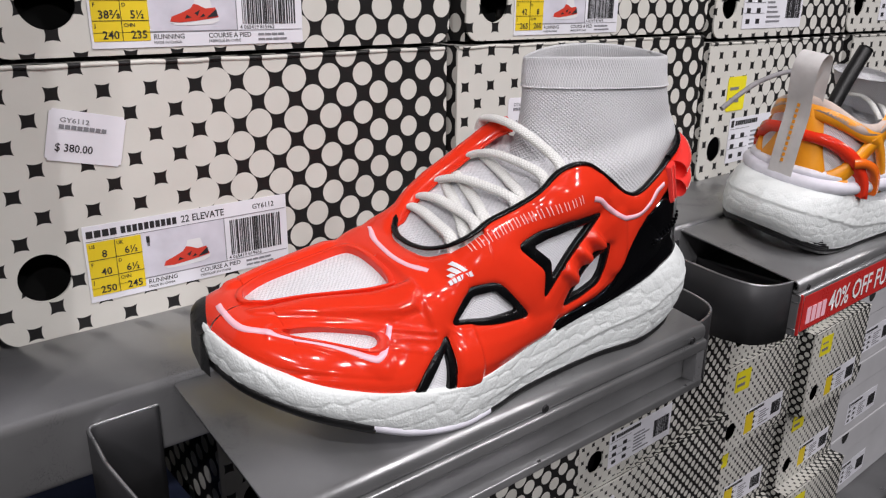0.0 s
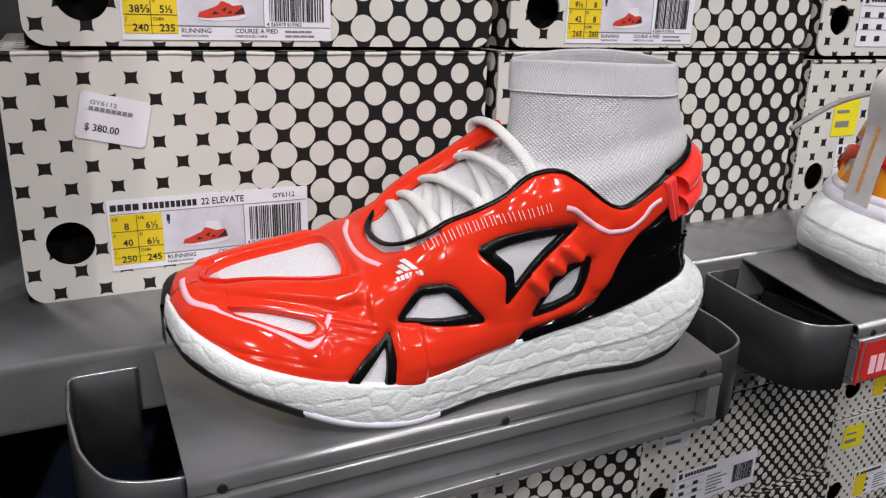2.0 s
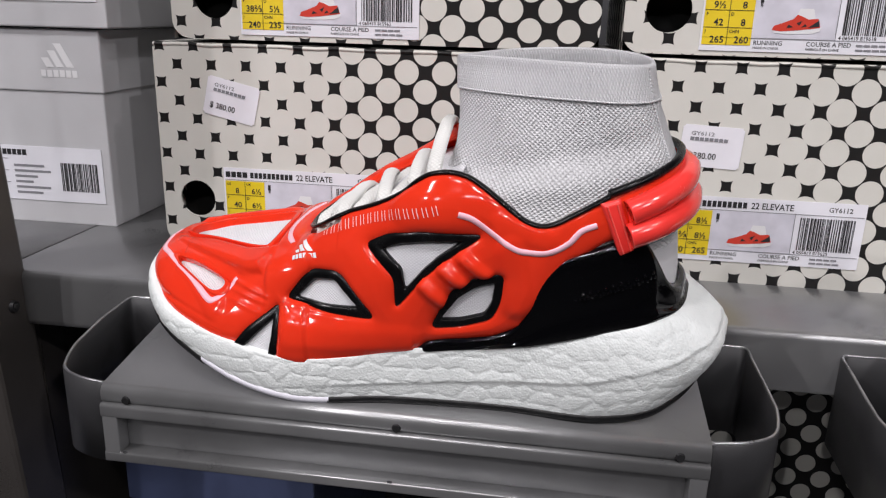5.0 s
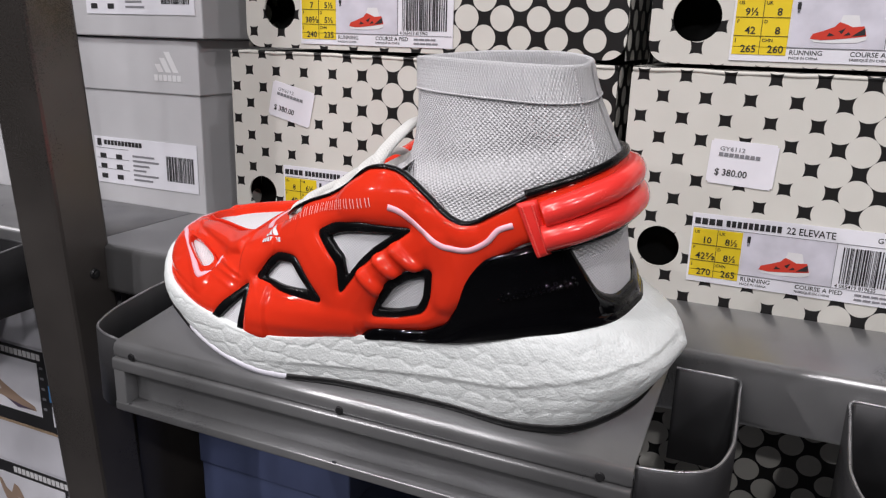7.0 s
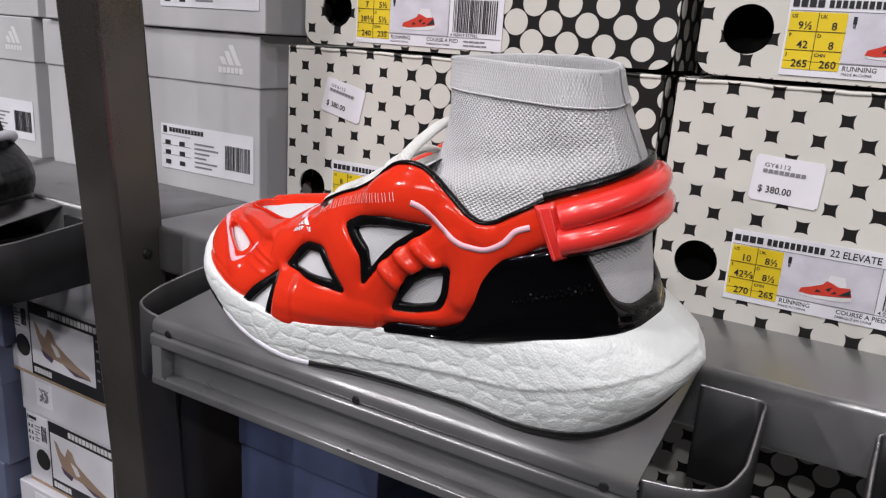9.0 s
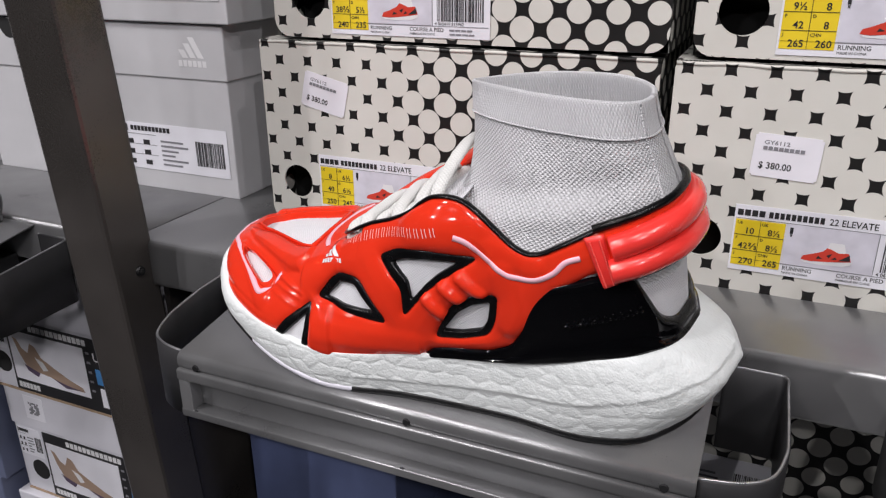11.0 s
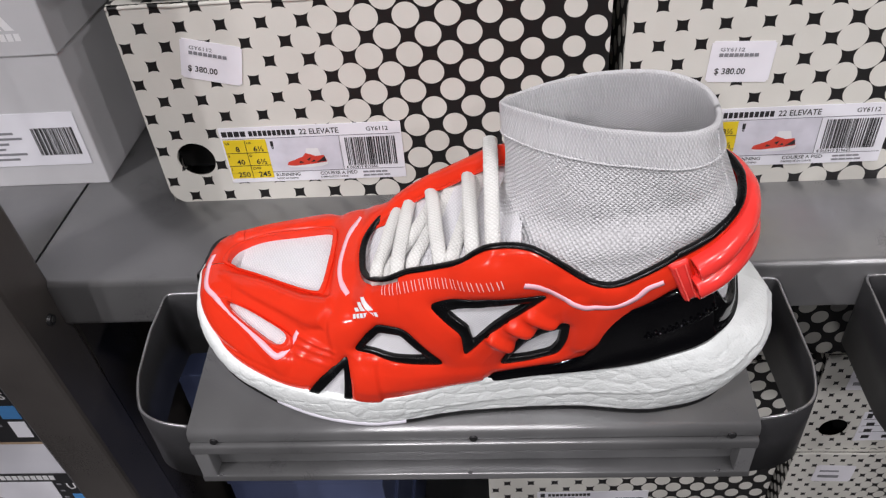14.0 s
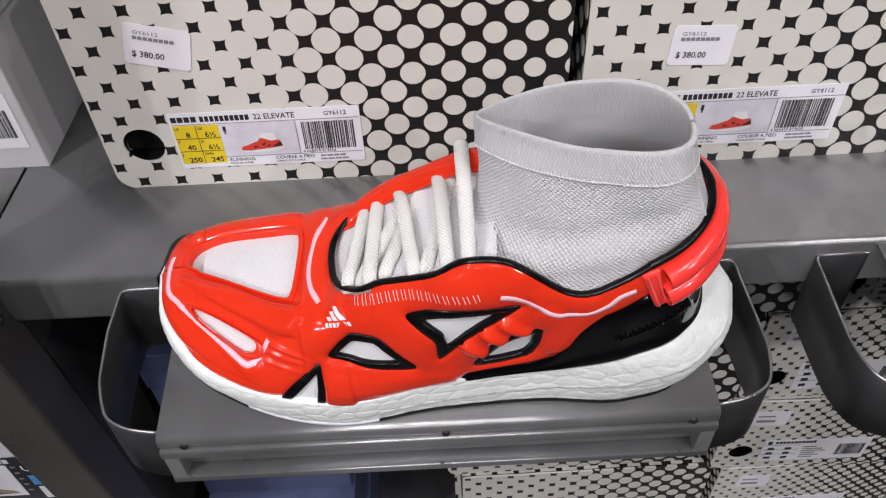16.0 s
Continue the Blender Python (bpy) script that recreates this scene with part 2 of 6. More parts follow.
def tube(name, pts, radius, mat, parent=None, label="", seg=12, closed=False, flat=1.0, up=(0, 0, 1), taper=None):
    """A cord or pipe along a line of points; flat squeezes its section along up."""
    p = np.asarray(pts, float)
    n = len(p)
    d = np.roll(p, -1, 0) - np.roll(p, 1, 0) if closed else np.gradient(p, axis=0)
    d /= np.linalg.norm(d, axis=1, keepdims=True) + 1e-12
    upv = np.asarray(up, float)
    if upv.ndim == 1:
        upv = np.tile(upv, (n, 1))
    s = np.cross(d, upv)
    s /= np.linalg.norm(s, axis=1, keepdims=True) + 1e-12
    w = np.cross(s, d)
    a = np.linspace(0, 2 * np.pi, seg, endpoint=False)
    r = np.full(n, radius) if taper is None else radius * np.asarray(taper)
    ring = p[:, None] + (s[:, None] * np.cos(a)[None, :, None] + w[:, None] * flat * np.sin(a)[None, :, None]) * r[:, None, None]
    f = quads(n, seg, closed, True).tolist()
    if not closed:
        f += [list(range(seg))[::-1], [(n - 1) * seg + k for k in range(seg)]]
    along = np.concatenate([[0], np.cumsum(np.linalg.norm(np.diff(p, axis=0), axis=1))])
    weave = np.stack([np.repeat(along, seg), np.tile(a * radius, n), np.zeros(n * seg)], -1)
    return sheet(name, ring.reshape(-1, 3), f, mat, parent, label, weave)


def smooth_line(pts, n, closed=False):
    """Even points along a Catmull-Rom line through pts."""
    p = np.asarray(pts, float)
    m = len(p)
    idx = np.arange(m if closed else m - 1)
    out = []
    for i in idx:
        if closed:
            a, b, c, d = p[(i - 1) % m], p[i], p[(i + 1) % m], p[(i + 2) % m]
        else:
            a, b, c, d = p[max(i - 1, 0)], p[i], p[i + 1], p[min(i + 2, m - 1)]
        t = np.linspace(0, 1, 24, endpoint=False)[:, None]
        out.append(0.5 * (2 * b + (c - a) * t + (2 * a - 5 * b + 4 * c - d) * t**2 + (3 * b - a - 3 * c + d) * t**3))
    out.append(p[:1] if closed else p[-1:])
    q = np.concatenate(out)
    s = np.concatenate([[0], np.cumsum(np.linalg.norm(np.diff(q, axis=0), axis=1))])
    t = np.linspace(0, s[-1], n, endpoint=not closed)
    return np.stack([np.interp(t, s, q[:, k]) for k in range(q.shape[1])], -1)


def words(body, size, mat, parent, x, z, y=-0.0009, name="lettering", squeeze=1.0, align="LEFT"):
    """Flat lettering that faces -y, its lower left corner at x, z."""
    cu = bpy.data.curves.new("lettering", "FONT")
    cu.body, cu.size, cu.align_x = body, size, align
    cu.resolution_u = 2
    cu.offset = size * 0.014
    tmp = bpy.data.objects.new("tmp", cu)
    scene.collection.objects.link(tmp)
    me = bpy.data.meshes.new_from_object(tmp.evaluated_get(bpy.context.evaluated_depsgraph_get()))
    bpy.data.objects.remove(tmp)
    bpy.data.curves.remove(cu)
    me.materials.clear()
    me.transform(Matrix.Translation((x, y, z)) @ Matrix.Rotation(math.pi / 2, 4, "X") @ Matrix.Diagonal((squeeze, 1, 1, 1)))
    return put(name, me, mat, parent, smooth=False)


def slab(name, x0, z0, x1, z1, mat, parent, y=0.0, thick=0.0004, label="", radius=0.0):
    """A thin printed or pasted rectangle that faces -y."""
    bm = box_bm(x0, y - thick, z0, x1, y, z1)
    if radius:
        es = [e for e in bm.edges if abs(e.verts[0].co.y - e.verts[1].co.y) > thick / 2]
        bmesh.ops.bevel(bm, geom=es, offset=radius, segments=3, affect="EDGES")
    return part(name, bm, mat, parent, label)


def bars(name, items, mat, parent, y=0.0, thick=0.0003):
    """Several flat rectangles x0, z0, x1, z1 in one mesh."""
    bm = bmesh.new()
    for x0, z0, x1, z1 in items:
        box_bm(x0, y - thick, z0, x1, y, z1, bm=bm)
    return tagged(part(name, bm, mat, parent), kind="stuff")


def thing(name, m, label, category, group="", kind=""):
    ob = new(name)
    ob.empty_display_size = 0.02
    ob.matrix_world = m
    return tagged(ob, label, category, group, kind)

# ---------------------------------------------------------------- room shell
def plain(name, x0, y0, z0, x1, y1, z1, mat, label, category):
    ob = part(name, box_bm(x0, y0, z0, x1, y1, z1), mat)
    return tagged(ob, label, category, kind="structure")


plain("floor", -3.2, -4.2, -0.1, 3.4, 0.9, 0.0, FLOOR, "grey vinyl shop floor", "floor")
plain("ceiling", -3.2, -4.2, CEIL, 3.4, 0.9, CEIL + 0.1, CEILMAT, "plain dark shop ceiling", "ceiling")
plain("wall_north", -3.2, 0.62, 0.0, 3.4, 0.72, CEIL, BACKPANEL, "dark panel wall behind the shelves", "wall")
plain("wall_south", -3.2, -4.2, 0.0, 3.4, -4.1, CEIL, WALLMAT, "dark shop wall across the aisle", "wall")
plain("wall_west", -3.2, -4.1, 0.0, -3.1, 0.62, CEIL, WALLMAT, "dark shop side wall", "wall")
plain("wall_east", 3.3, -4.1, 0.0, 3.4, 0.62, CEIL, WALLMAT, "dark shop side wall", "wall")

# ---------------------------------------------------------------- shelving
SHELF_Z, SHELF_Y = 1.119, 0.101


def bent_plate(bm, x0, x1, line, thick, seg=4, round_r=0.003):
    """A folded sheet along x whose section is a line of (y, z), with rounded folds."""
    pts = [Vector(p) for p in line]
    out = []
    for i, p in enumerate(pts):
        if 0 < i < len(pts) - 1:
            a, b = (pts[i - 1] - p), (pts[i + 1] - p)
            r = min(round_r, a.length * 0.45, b.length * 0.45)
            a, b = p + a.normalized() * r, p + b.normalized() * r
            for k in range(seg + 1):
                t = k / seg
                out.append(a * (1 - t) ** 2 + p * 2 * t * (1 - t) + b * t * t)
        else:
            out.append(p)
    nrm = []
    for i in range(len(out)):
        d = (out[min(i + 1, len(out) - 1)] - out[max(i - 1, 0)]).normalized()
        nrm.append(Vector((-d.y, d.x)))
    rows = []
    for x in (x0, x1):
        rows.append([bm.verts.new((x, p.x, p.y)) for p in out] + [bm.verts.new((x, (p - n * thick).x, (p - n * thick).y)) for p, n in zip(reversed(out), reversed(nrm))])
    n = len(rows[0])
    for i in range(n):
        j = (i + 1) % n
        bm.faces.new((rows[0][i], rows[1][i], rows[1][j], rows[0][j]))
    m = len(out)
    for r in rows:
        for i in range(m - 1):
            bm.faces.new((r[i], r[i + 1], r[n - 2 - i], r[n - 1 - i]))
    bmesh.ops.recalc_face_normals(bm, faces=bm.faces)
    return bm


def disc_bm(r, h, seg=20, bm=None, m=Matrix()):
    bm = bm or bmesh.new()
    bmesh.ops.create_cone(bm, cap_ends=True, segments=seg, radius1=r, radius2=r * 0.8, depth=h, matrix=m)
    return bm


def shelf(x0, x1, z, y0, name, label):
    s = thing("shelf", pose(0, 0, 0), label, "shelf", "wall shelves")
    bm = bent_plate(bmesh.new(), x0, x1, [(y0 + 0.02, z - 0.034), (y0, z - 0.034), (y0, z), (0.60, z)], -0.0016)
    part("shelf_panel", bm, STEEL, s, smooth=True)
    n = max(1, round((x1 - x0) / 0.39))
    for k in range(n + 1):
        x = x0 + 0.047 + 0.3875 * k
        if x < x1 - 0.01:
            part("bolt", disc_bm(0.0036, 0.0012, 16, m=Matrix.Translation((x, y0 + 0.029, z + 0.0004))), BOLT, s, "flush dark bolt")
    return s


main_shelf = shelf(-0.277, 1.6, SHELF_Z, SHELF_Y, "shelf", "grey powder-coated steel shelf carrying stacked dotted shoeboxes")
# near-black block stands for the shade down the slot
part("slot", box_bm(0.2915, 0.1045, SHELF_Z - 0.001, 0.2950, 0.1250, SHELF_Z + 0.0004), HOLE_SHADE, main_shelf, "dark hooking slot")
shelf(-1.35, -0.2795, SHELF_Z, SHELF_Y, "shelf", "grey steel shelf carrying plain grey shoeboxes")
shelf(-0.256, 1.6, 0.4410, 0.16, "shelf", "lower grey steel shelf under the display trays")
shelf(-1.35, -0.310, 0.5275, 0.127, "shelf", "lower grey steel shelf beside the upright")

post = thing("shelf_upright", pose(0, 0, 0), "dark steel shelf upright with a bolt in its side", "upright")
bm = box_bm(-0.3055, 0.0, 0.0, -0.262, 0.0400, 2.6, 0.003)
bmesh.ops.transform(bm, matrix=Matrix.Translation((0, 0.0655, 1.101)) @ Matrix.Rotation(math.radians(3.6), 4, "X") @ Matrix.Translation((0, 0, -1.101)), verts=bm.verts[:])
part("post", bm, POST, post, "slightly leaning square post")
# panel added to hide the box sides and keep this place dark
part("masking_panel", box_bm(-0.2840, 0.1300, 0.0, -0.2785, 0.60, 1.08), POST, post, "added dark panel that masks boxes behind the post")
part("bolt", disc_bm(0.0042, 0.003, 18, m=Matrix.Translation((-0.2612, 0.088, 1.101)) @ Matrix.Rotation(math.pi / 2, 4, "Y")), BOLT, post, "small dark bolt head")
# the socket is a near-black disc in place of its shade
part("bolt_socket", disc_bm(0.0022, 0.0008, 6, m=Matrix.Translation((-0.2595, 0.088, 1.101)) @ Matrix.Rotation(math.pi / 2, 4, "Y")), HOLE_SHADE, post)
post2 = thing("shelf_upright", pose(0, 0, 0), "dark steel shelf upright far along the wall", "upright")
part("post", box_bm(1.61, 0.056, 0.0, 1.642, 0.0985, 2.6, 0.002), POST, post2)

# ---------------------------------------------------------------- display trays
SLOPE = math.radians(8.6)


def tray(cx, label, sign, back_out=0.0):
    t = thing("display_tray", pose(cx, 0, 1.101), label, "display tray", "display trays")
    # plate: slopes up to the shelf, folds down at its front
    s = math.tan(SLOPE)
    bm = bent_plate(bmesh.new(), -0.1475, 0.1475, [(0.003, -0.0062), (0.0, -0.0062), (0.0, 0.0), (0.108, 0.108 * s)], -0.0016, round_r=0.0028)
    part("plate", bm, STEEL, t, "sloping grey steel plate", True)
    # the label holder below it: a frame with lips round a sunken channel
    h = part("label_holder", bent_plate(bmesh.new(), -0.1475, 0.1475, [(0.004, -0.0075), (-0.0035, -0.0075), (-0.0035, -0.0150), (0.0061, -0.0150)], -0.0012, round_r=0.002), STEEL, t, "grey steel label holder", True)
    part("channel", box_bm(-0.1470, 0.0062, -0.040, 0.1470, 0.0076, -0.0076), STEEL, h, "sunken channel")
    part("lower_lip", bent_plate(bmesh.new(), -0.1475, 0.1475, [(0.0061, -0.0345), (-0.0032, -0.0345), (-0.0032, -0.0400), (0.02, -0.0400)], -0.0012, round_r=0.0012), STEEL, h, "", True)
    for sx in (-1, 1):
        part("end_cheek", box_bm(sx * 0.1433 - 0.0041, -0.0030, -0.0396, sx * 0.1433 + 0.0041, 0.0061, -0.0080, 0.0006), STEEL, h)
    for bx_ in (-0.134, 0.0035, 0.134):
        part("bolt", disc_bm(0.0023, 0.0012, 14, m=Matrix.Translation((bx_, -0.0020, -0.0050)) @ Matrix.Rotation(math.pi / 2, 4, "X")), BOLT, t, "small dark screw")
        part("bolt", disc_bm(0.0026, 0.001, 14, m=Matrix.Translation((bx_ - 0.003, -0.0024, -0.0365)) @ Matrix.Rotation(math.pi / 2, 4, "X")), BOLT, t)
    # rail: a band on edge that runs round the tray with rounded corners
    line = [(-0.1500, 0.0995), (-0.1660, 0.0995), (-0.1790, 0.0990), (-0.1822, 0.0960), (-0.1826, 0.085), (-0.1838, 0.05), (-0.1834, 0.034), (-0.178, 0.016), (-0.165, 0.0075), (-0.1475, 0.004)]
    line = smooth_line(line, 64)
    for sx, side in ((1, "rail"), (-1, "rail")):
        bm = bmesh.new()
        p = [(sx * a - (back_out * min(1, max(0, (b - 0.02) / 0.05)) if sx > 0 else 0), b) for a, b in line]
        rows = []
        for i, (a, b) in enumerate(p):
            a2, b2 = p[min(i + 1, len(p) - 1)]
            a1, b1 = p[max(i - 1, 0)]
            d = Vector((a2 - a1, b2 - b1)).normalized()
            nx, ny = d.y * 0.0011, -d.x * 0.0011
            zt = b * 0.085
            rows.append([bm.verts.new(q) for q in ((a - nx, b - ny, -0.0445), (a + nx, b + ny, -0.0445), (a + nx, b + ny, zt - 0.0003), (a + nx * 0.6, b + ny * 0.6, zt), (a - nx * 0.6, b - ny * 0.6, zt), (a - nx, b - ny, zt - 0.0003))])
        for i in range(len(rows) - 1):
            for k in range(6):
                bm.faces.new((rows[i][k], rows[i][(k + 1) % 6], rows[i + 1][(k + 1) % 6], rows[i + 1][k]))
        bm.faces.new(rows[0])
        bm.faces.new(rows[-1][::-1])
        bmesh.ops.recalc_face_normals(bm, faces=bm.faces)
        r = part("rail", bm, STEEL_DARK, t, "dark steel rail with a rounded corner", True)
        edge = np.array([(a, b, b * 0.085 + 0.0001) for a, b in p])
        tube("rail_edge", edge, 0.0008, EDGE, r, "bare bright edge", seg=6)
    # bracket under the plate
    part("bracket", box_bm(-0.12, 0.02, -0.040, 0.12, 0.100, -0.012, 0.002), STEEL_DARK, t)
    if sign:
        c = part("sign_card", box_bm(-0.1405, -0.0038, -0.0385, 0.142, -0.0030, -0.0105, 0.0003), SIGNRED, t, "red price sign")
        words("40% OFF FULL", 0.0235, WHITEPRINT, c, -0.100, -0.0330, y=-0.0042, squeeze=0.86)
        part("sign_end", box_bm(-0.1470, -0.0050, -0.0395, -0.1450, 0.004, -0.0080, 0.0004), SIGNRED, c, "turned red end of the sign")
        bars("sign_print", [(-0.134 + k * 0.008, -0.034, -0.128 + k * 0.008, -0.021) for k in range(4)], PINK, c, y=-0.0038)
    return t


tray(0.0, "sloping grey steel display tray with an empty label holder", False, 0.006)
tray(0.4145, "grey steel display tray with a red sale sign", True)
tray(-0.5285, "dark steel display tray beside the upright", False)

# ---------------------------------------------------------------- shoeboxes


def hole_panel(w, h, hx, hz, r, y=0.0, round_c=0.012):
    """Front panel of a box with a finger hole through it and rounded lower corners; also its print coordinates."""
    bm = bmesh.new()
    outer = []
    for cx, cz, a0 in ((w - 0.002, h - 0.002, 0), (0.002, h - 0.002, 90), (round_c, round_c, 180), (w - round_c, round_c, 270)):
        rr = 0.002 if cz > h / 2 else round_c
        for k in range(7):
            a = radians(a0 + 15 * k)
            outer.append((cx + rr * math.cos(a), cz + rr * math.sin(a)))
    ring = [(hx + r * math.cos(2 * math.pi * k / 40), hz + r * math.sin(2 * math.pi * k / 40)) for k in range(40)]
    loops = []
    for loop in (outer, ring):
        vs = [bm.verts.new((a, y, b)) for a, b in loop]
        es = [bm.edges.new((vs[i], vs[(i + 1) % len(vs)])) for i in range(len(vs))]
        loops.append((vs, es))
    bmesh.ops.triangle_fill(bm, use_beauty=True, edges=loops[0][1] + loops[1][1], normal=(0, -1, 0))
    r2 = bmesh.ops.extrude_face_region(bm, geom=bm.faces[:])
    bmesh.ops.translate(bm, vec=(0, 0.0016, 0), verts=[v for v in r2["geom"] if isinstance(v, bmesh.types.BMVert)])
    bmesh.ops.recalc_face_normals(bm, faces=bm.faces)
    return bm


def weave_from(ob, fn):
    me = ob.data
    a = me.attributes.new("weave", "FLOAT_VECTOR", "POINT")
    co = np.zeros(len(me.vertices) * 3, dtype=np.float32)
    me.vertices.foreach_get("co", co)
    a.data.foreach_set("vector", fn(co.reshape(-1, 3)).astype(np.float32).ravel())


def shoe_picture(parent, x, z, w, mat, y):
    """The small printed picture of the shoe on a label, as plain shapes."""
    body = [(0, .16), (.04, .34), (.22, .46), (.42, .62), (.50, .80), (.60, .74), (.74, .62), (.94, .66), (.97, .50), (1, .30), (.80, .24), (.5, .17), (.2, .12)]
    sole = [(0, .14), (.2, .10), (.5, .15), (.8, .22), (1.02, .30), (1.0, .16), (.85, .05), (.4, .01), (.08, .04)]
    sock = [(.50, .78), (.54, 1.05), (.82, 1.05), (.88, .66), (.74, .60), (.62, .70)]
    for nm, shape, m in (("picture_sock", sock, WHITEPRINT), ("picture_shoe", body, mat), ("picture_sole", sole, WHITEPRINT)):
        bm = bmesh.new()
        bm.faces.new([bm.verts.new((x + a * w, y, z + b * w * 0.52)) for a, b in shape])
        part(nm, bm, m, parent)
        y -= 0.00008
    bm = bmesh.new()
    for shape in ([(.30, .26), (.34, .40), (.44, .30)], [(.50, .46), (.62, .58), (.56, .36)], [(.60, .30), (.68, .44), (.72, .34)], [(.74, .28), (.96, .60), (.98, .34)]):
        bm.faces.new([bm.verts.new((x + a * w, y, z + b * w * 0.52)) for a, b in shape])
    tagged(part("picture_window", bm, INK, parent), kind="stuff")


def size_label(box, x, z, w, h, sizes, digits, colour=True, y=-0.0003, title=True):
    """The printed end label: title line, size panel, picture and barcode."""
    lab = slab("label", x, z, x + w, z + h, PAPER, box, y=y, label="white printed size label")
    Y = y - 0.0005
    k = h / 0.0425
    t = z + h
    # title: maker's part as bars, the rest lettered
    bars("title_print", [(x + 0.0016 + i * 0.0041, t - 0.0066 * k, x + 0.0049 + i * 0.0041, t - 0.0028 * k) for i in range(4)] + [(x + 0.0195 + i * 0.00312, t - 0.0066 * k, x + 0.0218 + i * 0.00312, t - 0.0028 * k) for i in range(10)], INK, lab, y=Y + 0.0001)
    words("22 ELEVATE", 0.0057 * k, INK, lab, x + 0.0525, t - 0.0066 * k, Y, squeeze=0.88)
    words("GY6112", 0.0043 * k, INK, lab, x + w - 0.0225, t - 0.0060 * k, Y)
    bars("rule", [(x + 0.001, t - 0.0086 * k, x + w - 0.001, t - 0.0083 * k), (x + 0.001, z + 0.0075 * k, x + w - 0.001, z + 0.0078 * k),
                  (x + w * 0.655, z + 0.0078 * k, x + w * 0.655 + 0.0003, t - 0.0086 * k)], INK_FAINT, lab, y=Y + 0.0001)
    px, pw, pz = x + 0.0012, 0.0282, z + 0.0035 * k
    pan = slab("size_panel", px, pz, px + pw, t - 0.0092 * k, YELLOW if colour else PAPER, lab, y=Y + 0.0002, label="yellow size panel")
    rh = (t - 0.0092 * k - pz) / 3
    bars("panel_rule", [(px, pz + rh, px + pw, pz + rh + 0.00025), (px, pz + 2 * rh, px + pw, pz + 2 * rh + 0.00025), (px + pw / 2, pz, px + pw / 2 + 0.00025, pz + 3 * rh)], INK, pan, y=Y - 0.0002)
    for i, (ka, va, kb, vb) in enumerate(sizes):
        zz = pz + rh * (2 - i)
        for kk, vv, xx in ((ka, va, px), (kb, vb, px + pw / 2)):
            words(kk, 0.0026 * k, INK, pan, xx + 0.001, zz + rh * 0.70, Y - 0.0004)
            words(vv, 0.0056 * k, INK, pan, xx + pw * 0.30, zz + rh * 0.12, Y - 0.0004, align="CENTER")
    ph = slab("photo", px + pw + 0.0004, z + 0.008 * k, x + w * 0.652, t - 0.0088 * k, PHOTO, lab, y=Y + 0.0002, label="pale product photo")
    shoe_picture(ph, px + pw + 0.011, z + 0.0105 * k, 0.027, PHOTO_RED, Y - 0.0003)
    fig = px + pw + 0.0028
    bars("figure_mark", [(fig, t - 0.0145 * k, fig + 0.0018, t - 0.0108 * k), (fig + 0.0004, t - 0.0165 * k, fig + 0.0008, t - 0.0145 * k), (fig + 0.0011, t - 0.0165 * k, fig + 0.0015, t - 0.0145 * k)], INK, ph, y=Y - 0.0002)
    rng = random.Random(digits)
    bx0, items, cur = x + w * 0.685, [], 0.0
    while cur < w * 0.27:
        wd = rng.choice((0.0003, 0.0003, 0.0006, 0.0009))
        items.append((bx0 + cur, z + 0.0108 * k, bx0 + cur + wd, t - 0.0105 * k))
        cur += wd + rng.choice((0.0003, 0.0005, 0.0008))
    bars("barcode", items, INK, lab, y=Y + 0.0001)
    words(digits, 0.0030 * k, INK, lab, x + w * 0.670, z + 0.0082 * k, Y)
    words("RUNNING", 0.0036 * k, INK, lab, x + 0.031, z + 0.0040 * k, Y)
    words("MADE IN CHINA", 0.0020 * k, INK, lab, x + 0.031, z + 0.0016 * k, Y)
    words("COURSE A PIED", 0.0036 * k, INK, lab, x + 0.061, z + 0.0040 * k, Y)
    words("FABRIQUÉ EN CHINE", 0.0020 * k, INK, lab, x + 0.061, z + 0.0016 * k, Y)
    bars("small_print", [(x + w * 0.76 + i * 0.0042, z + 0.0046 * k, x + w * 0.76 + 0.0036 + i * 0.0042, z + 0.0058 * k) for i in range(4)] + [(x + w * 0.76 + i * 0.0046, z + 0.0020 * k, x + w * 0.76 + 0.004 + i * 0.0046, z + 0.0031 * k) for i in range(4)], INK_FAINT, lab, y=Y + 0.0001)
    return lab


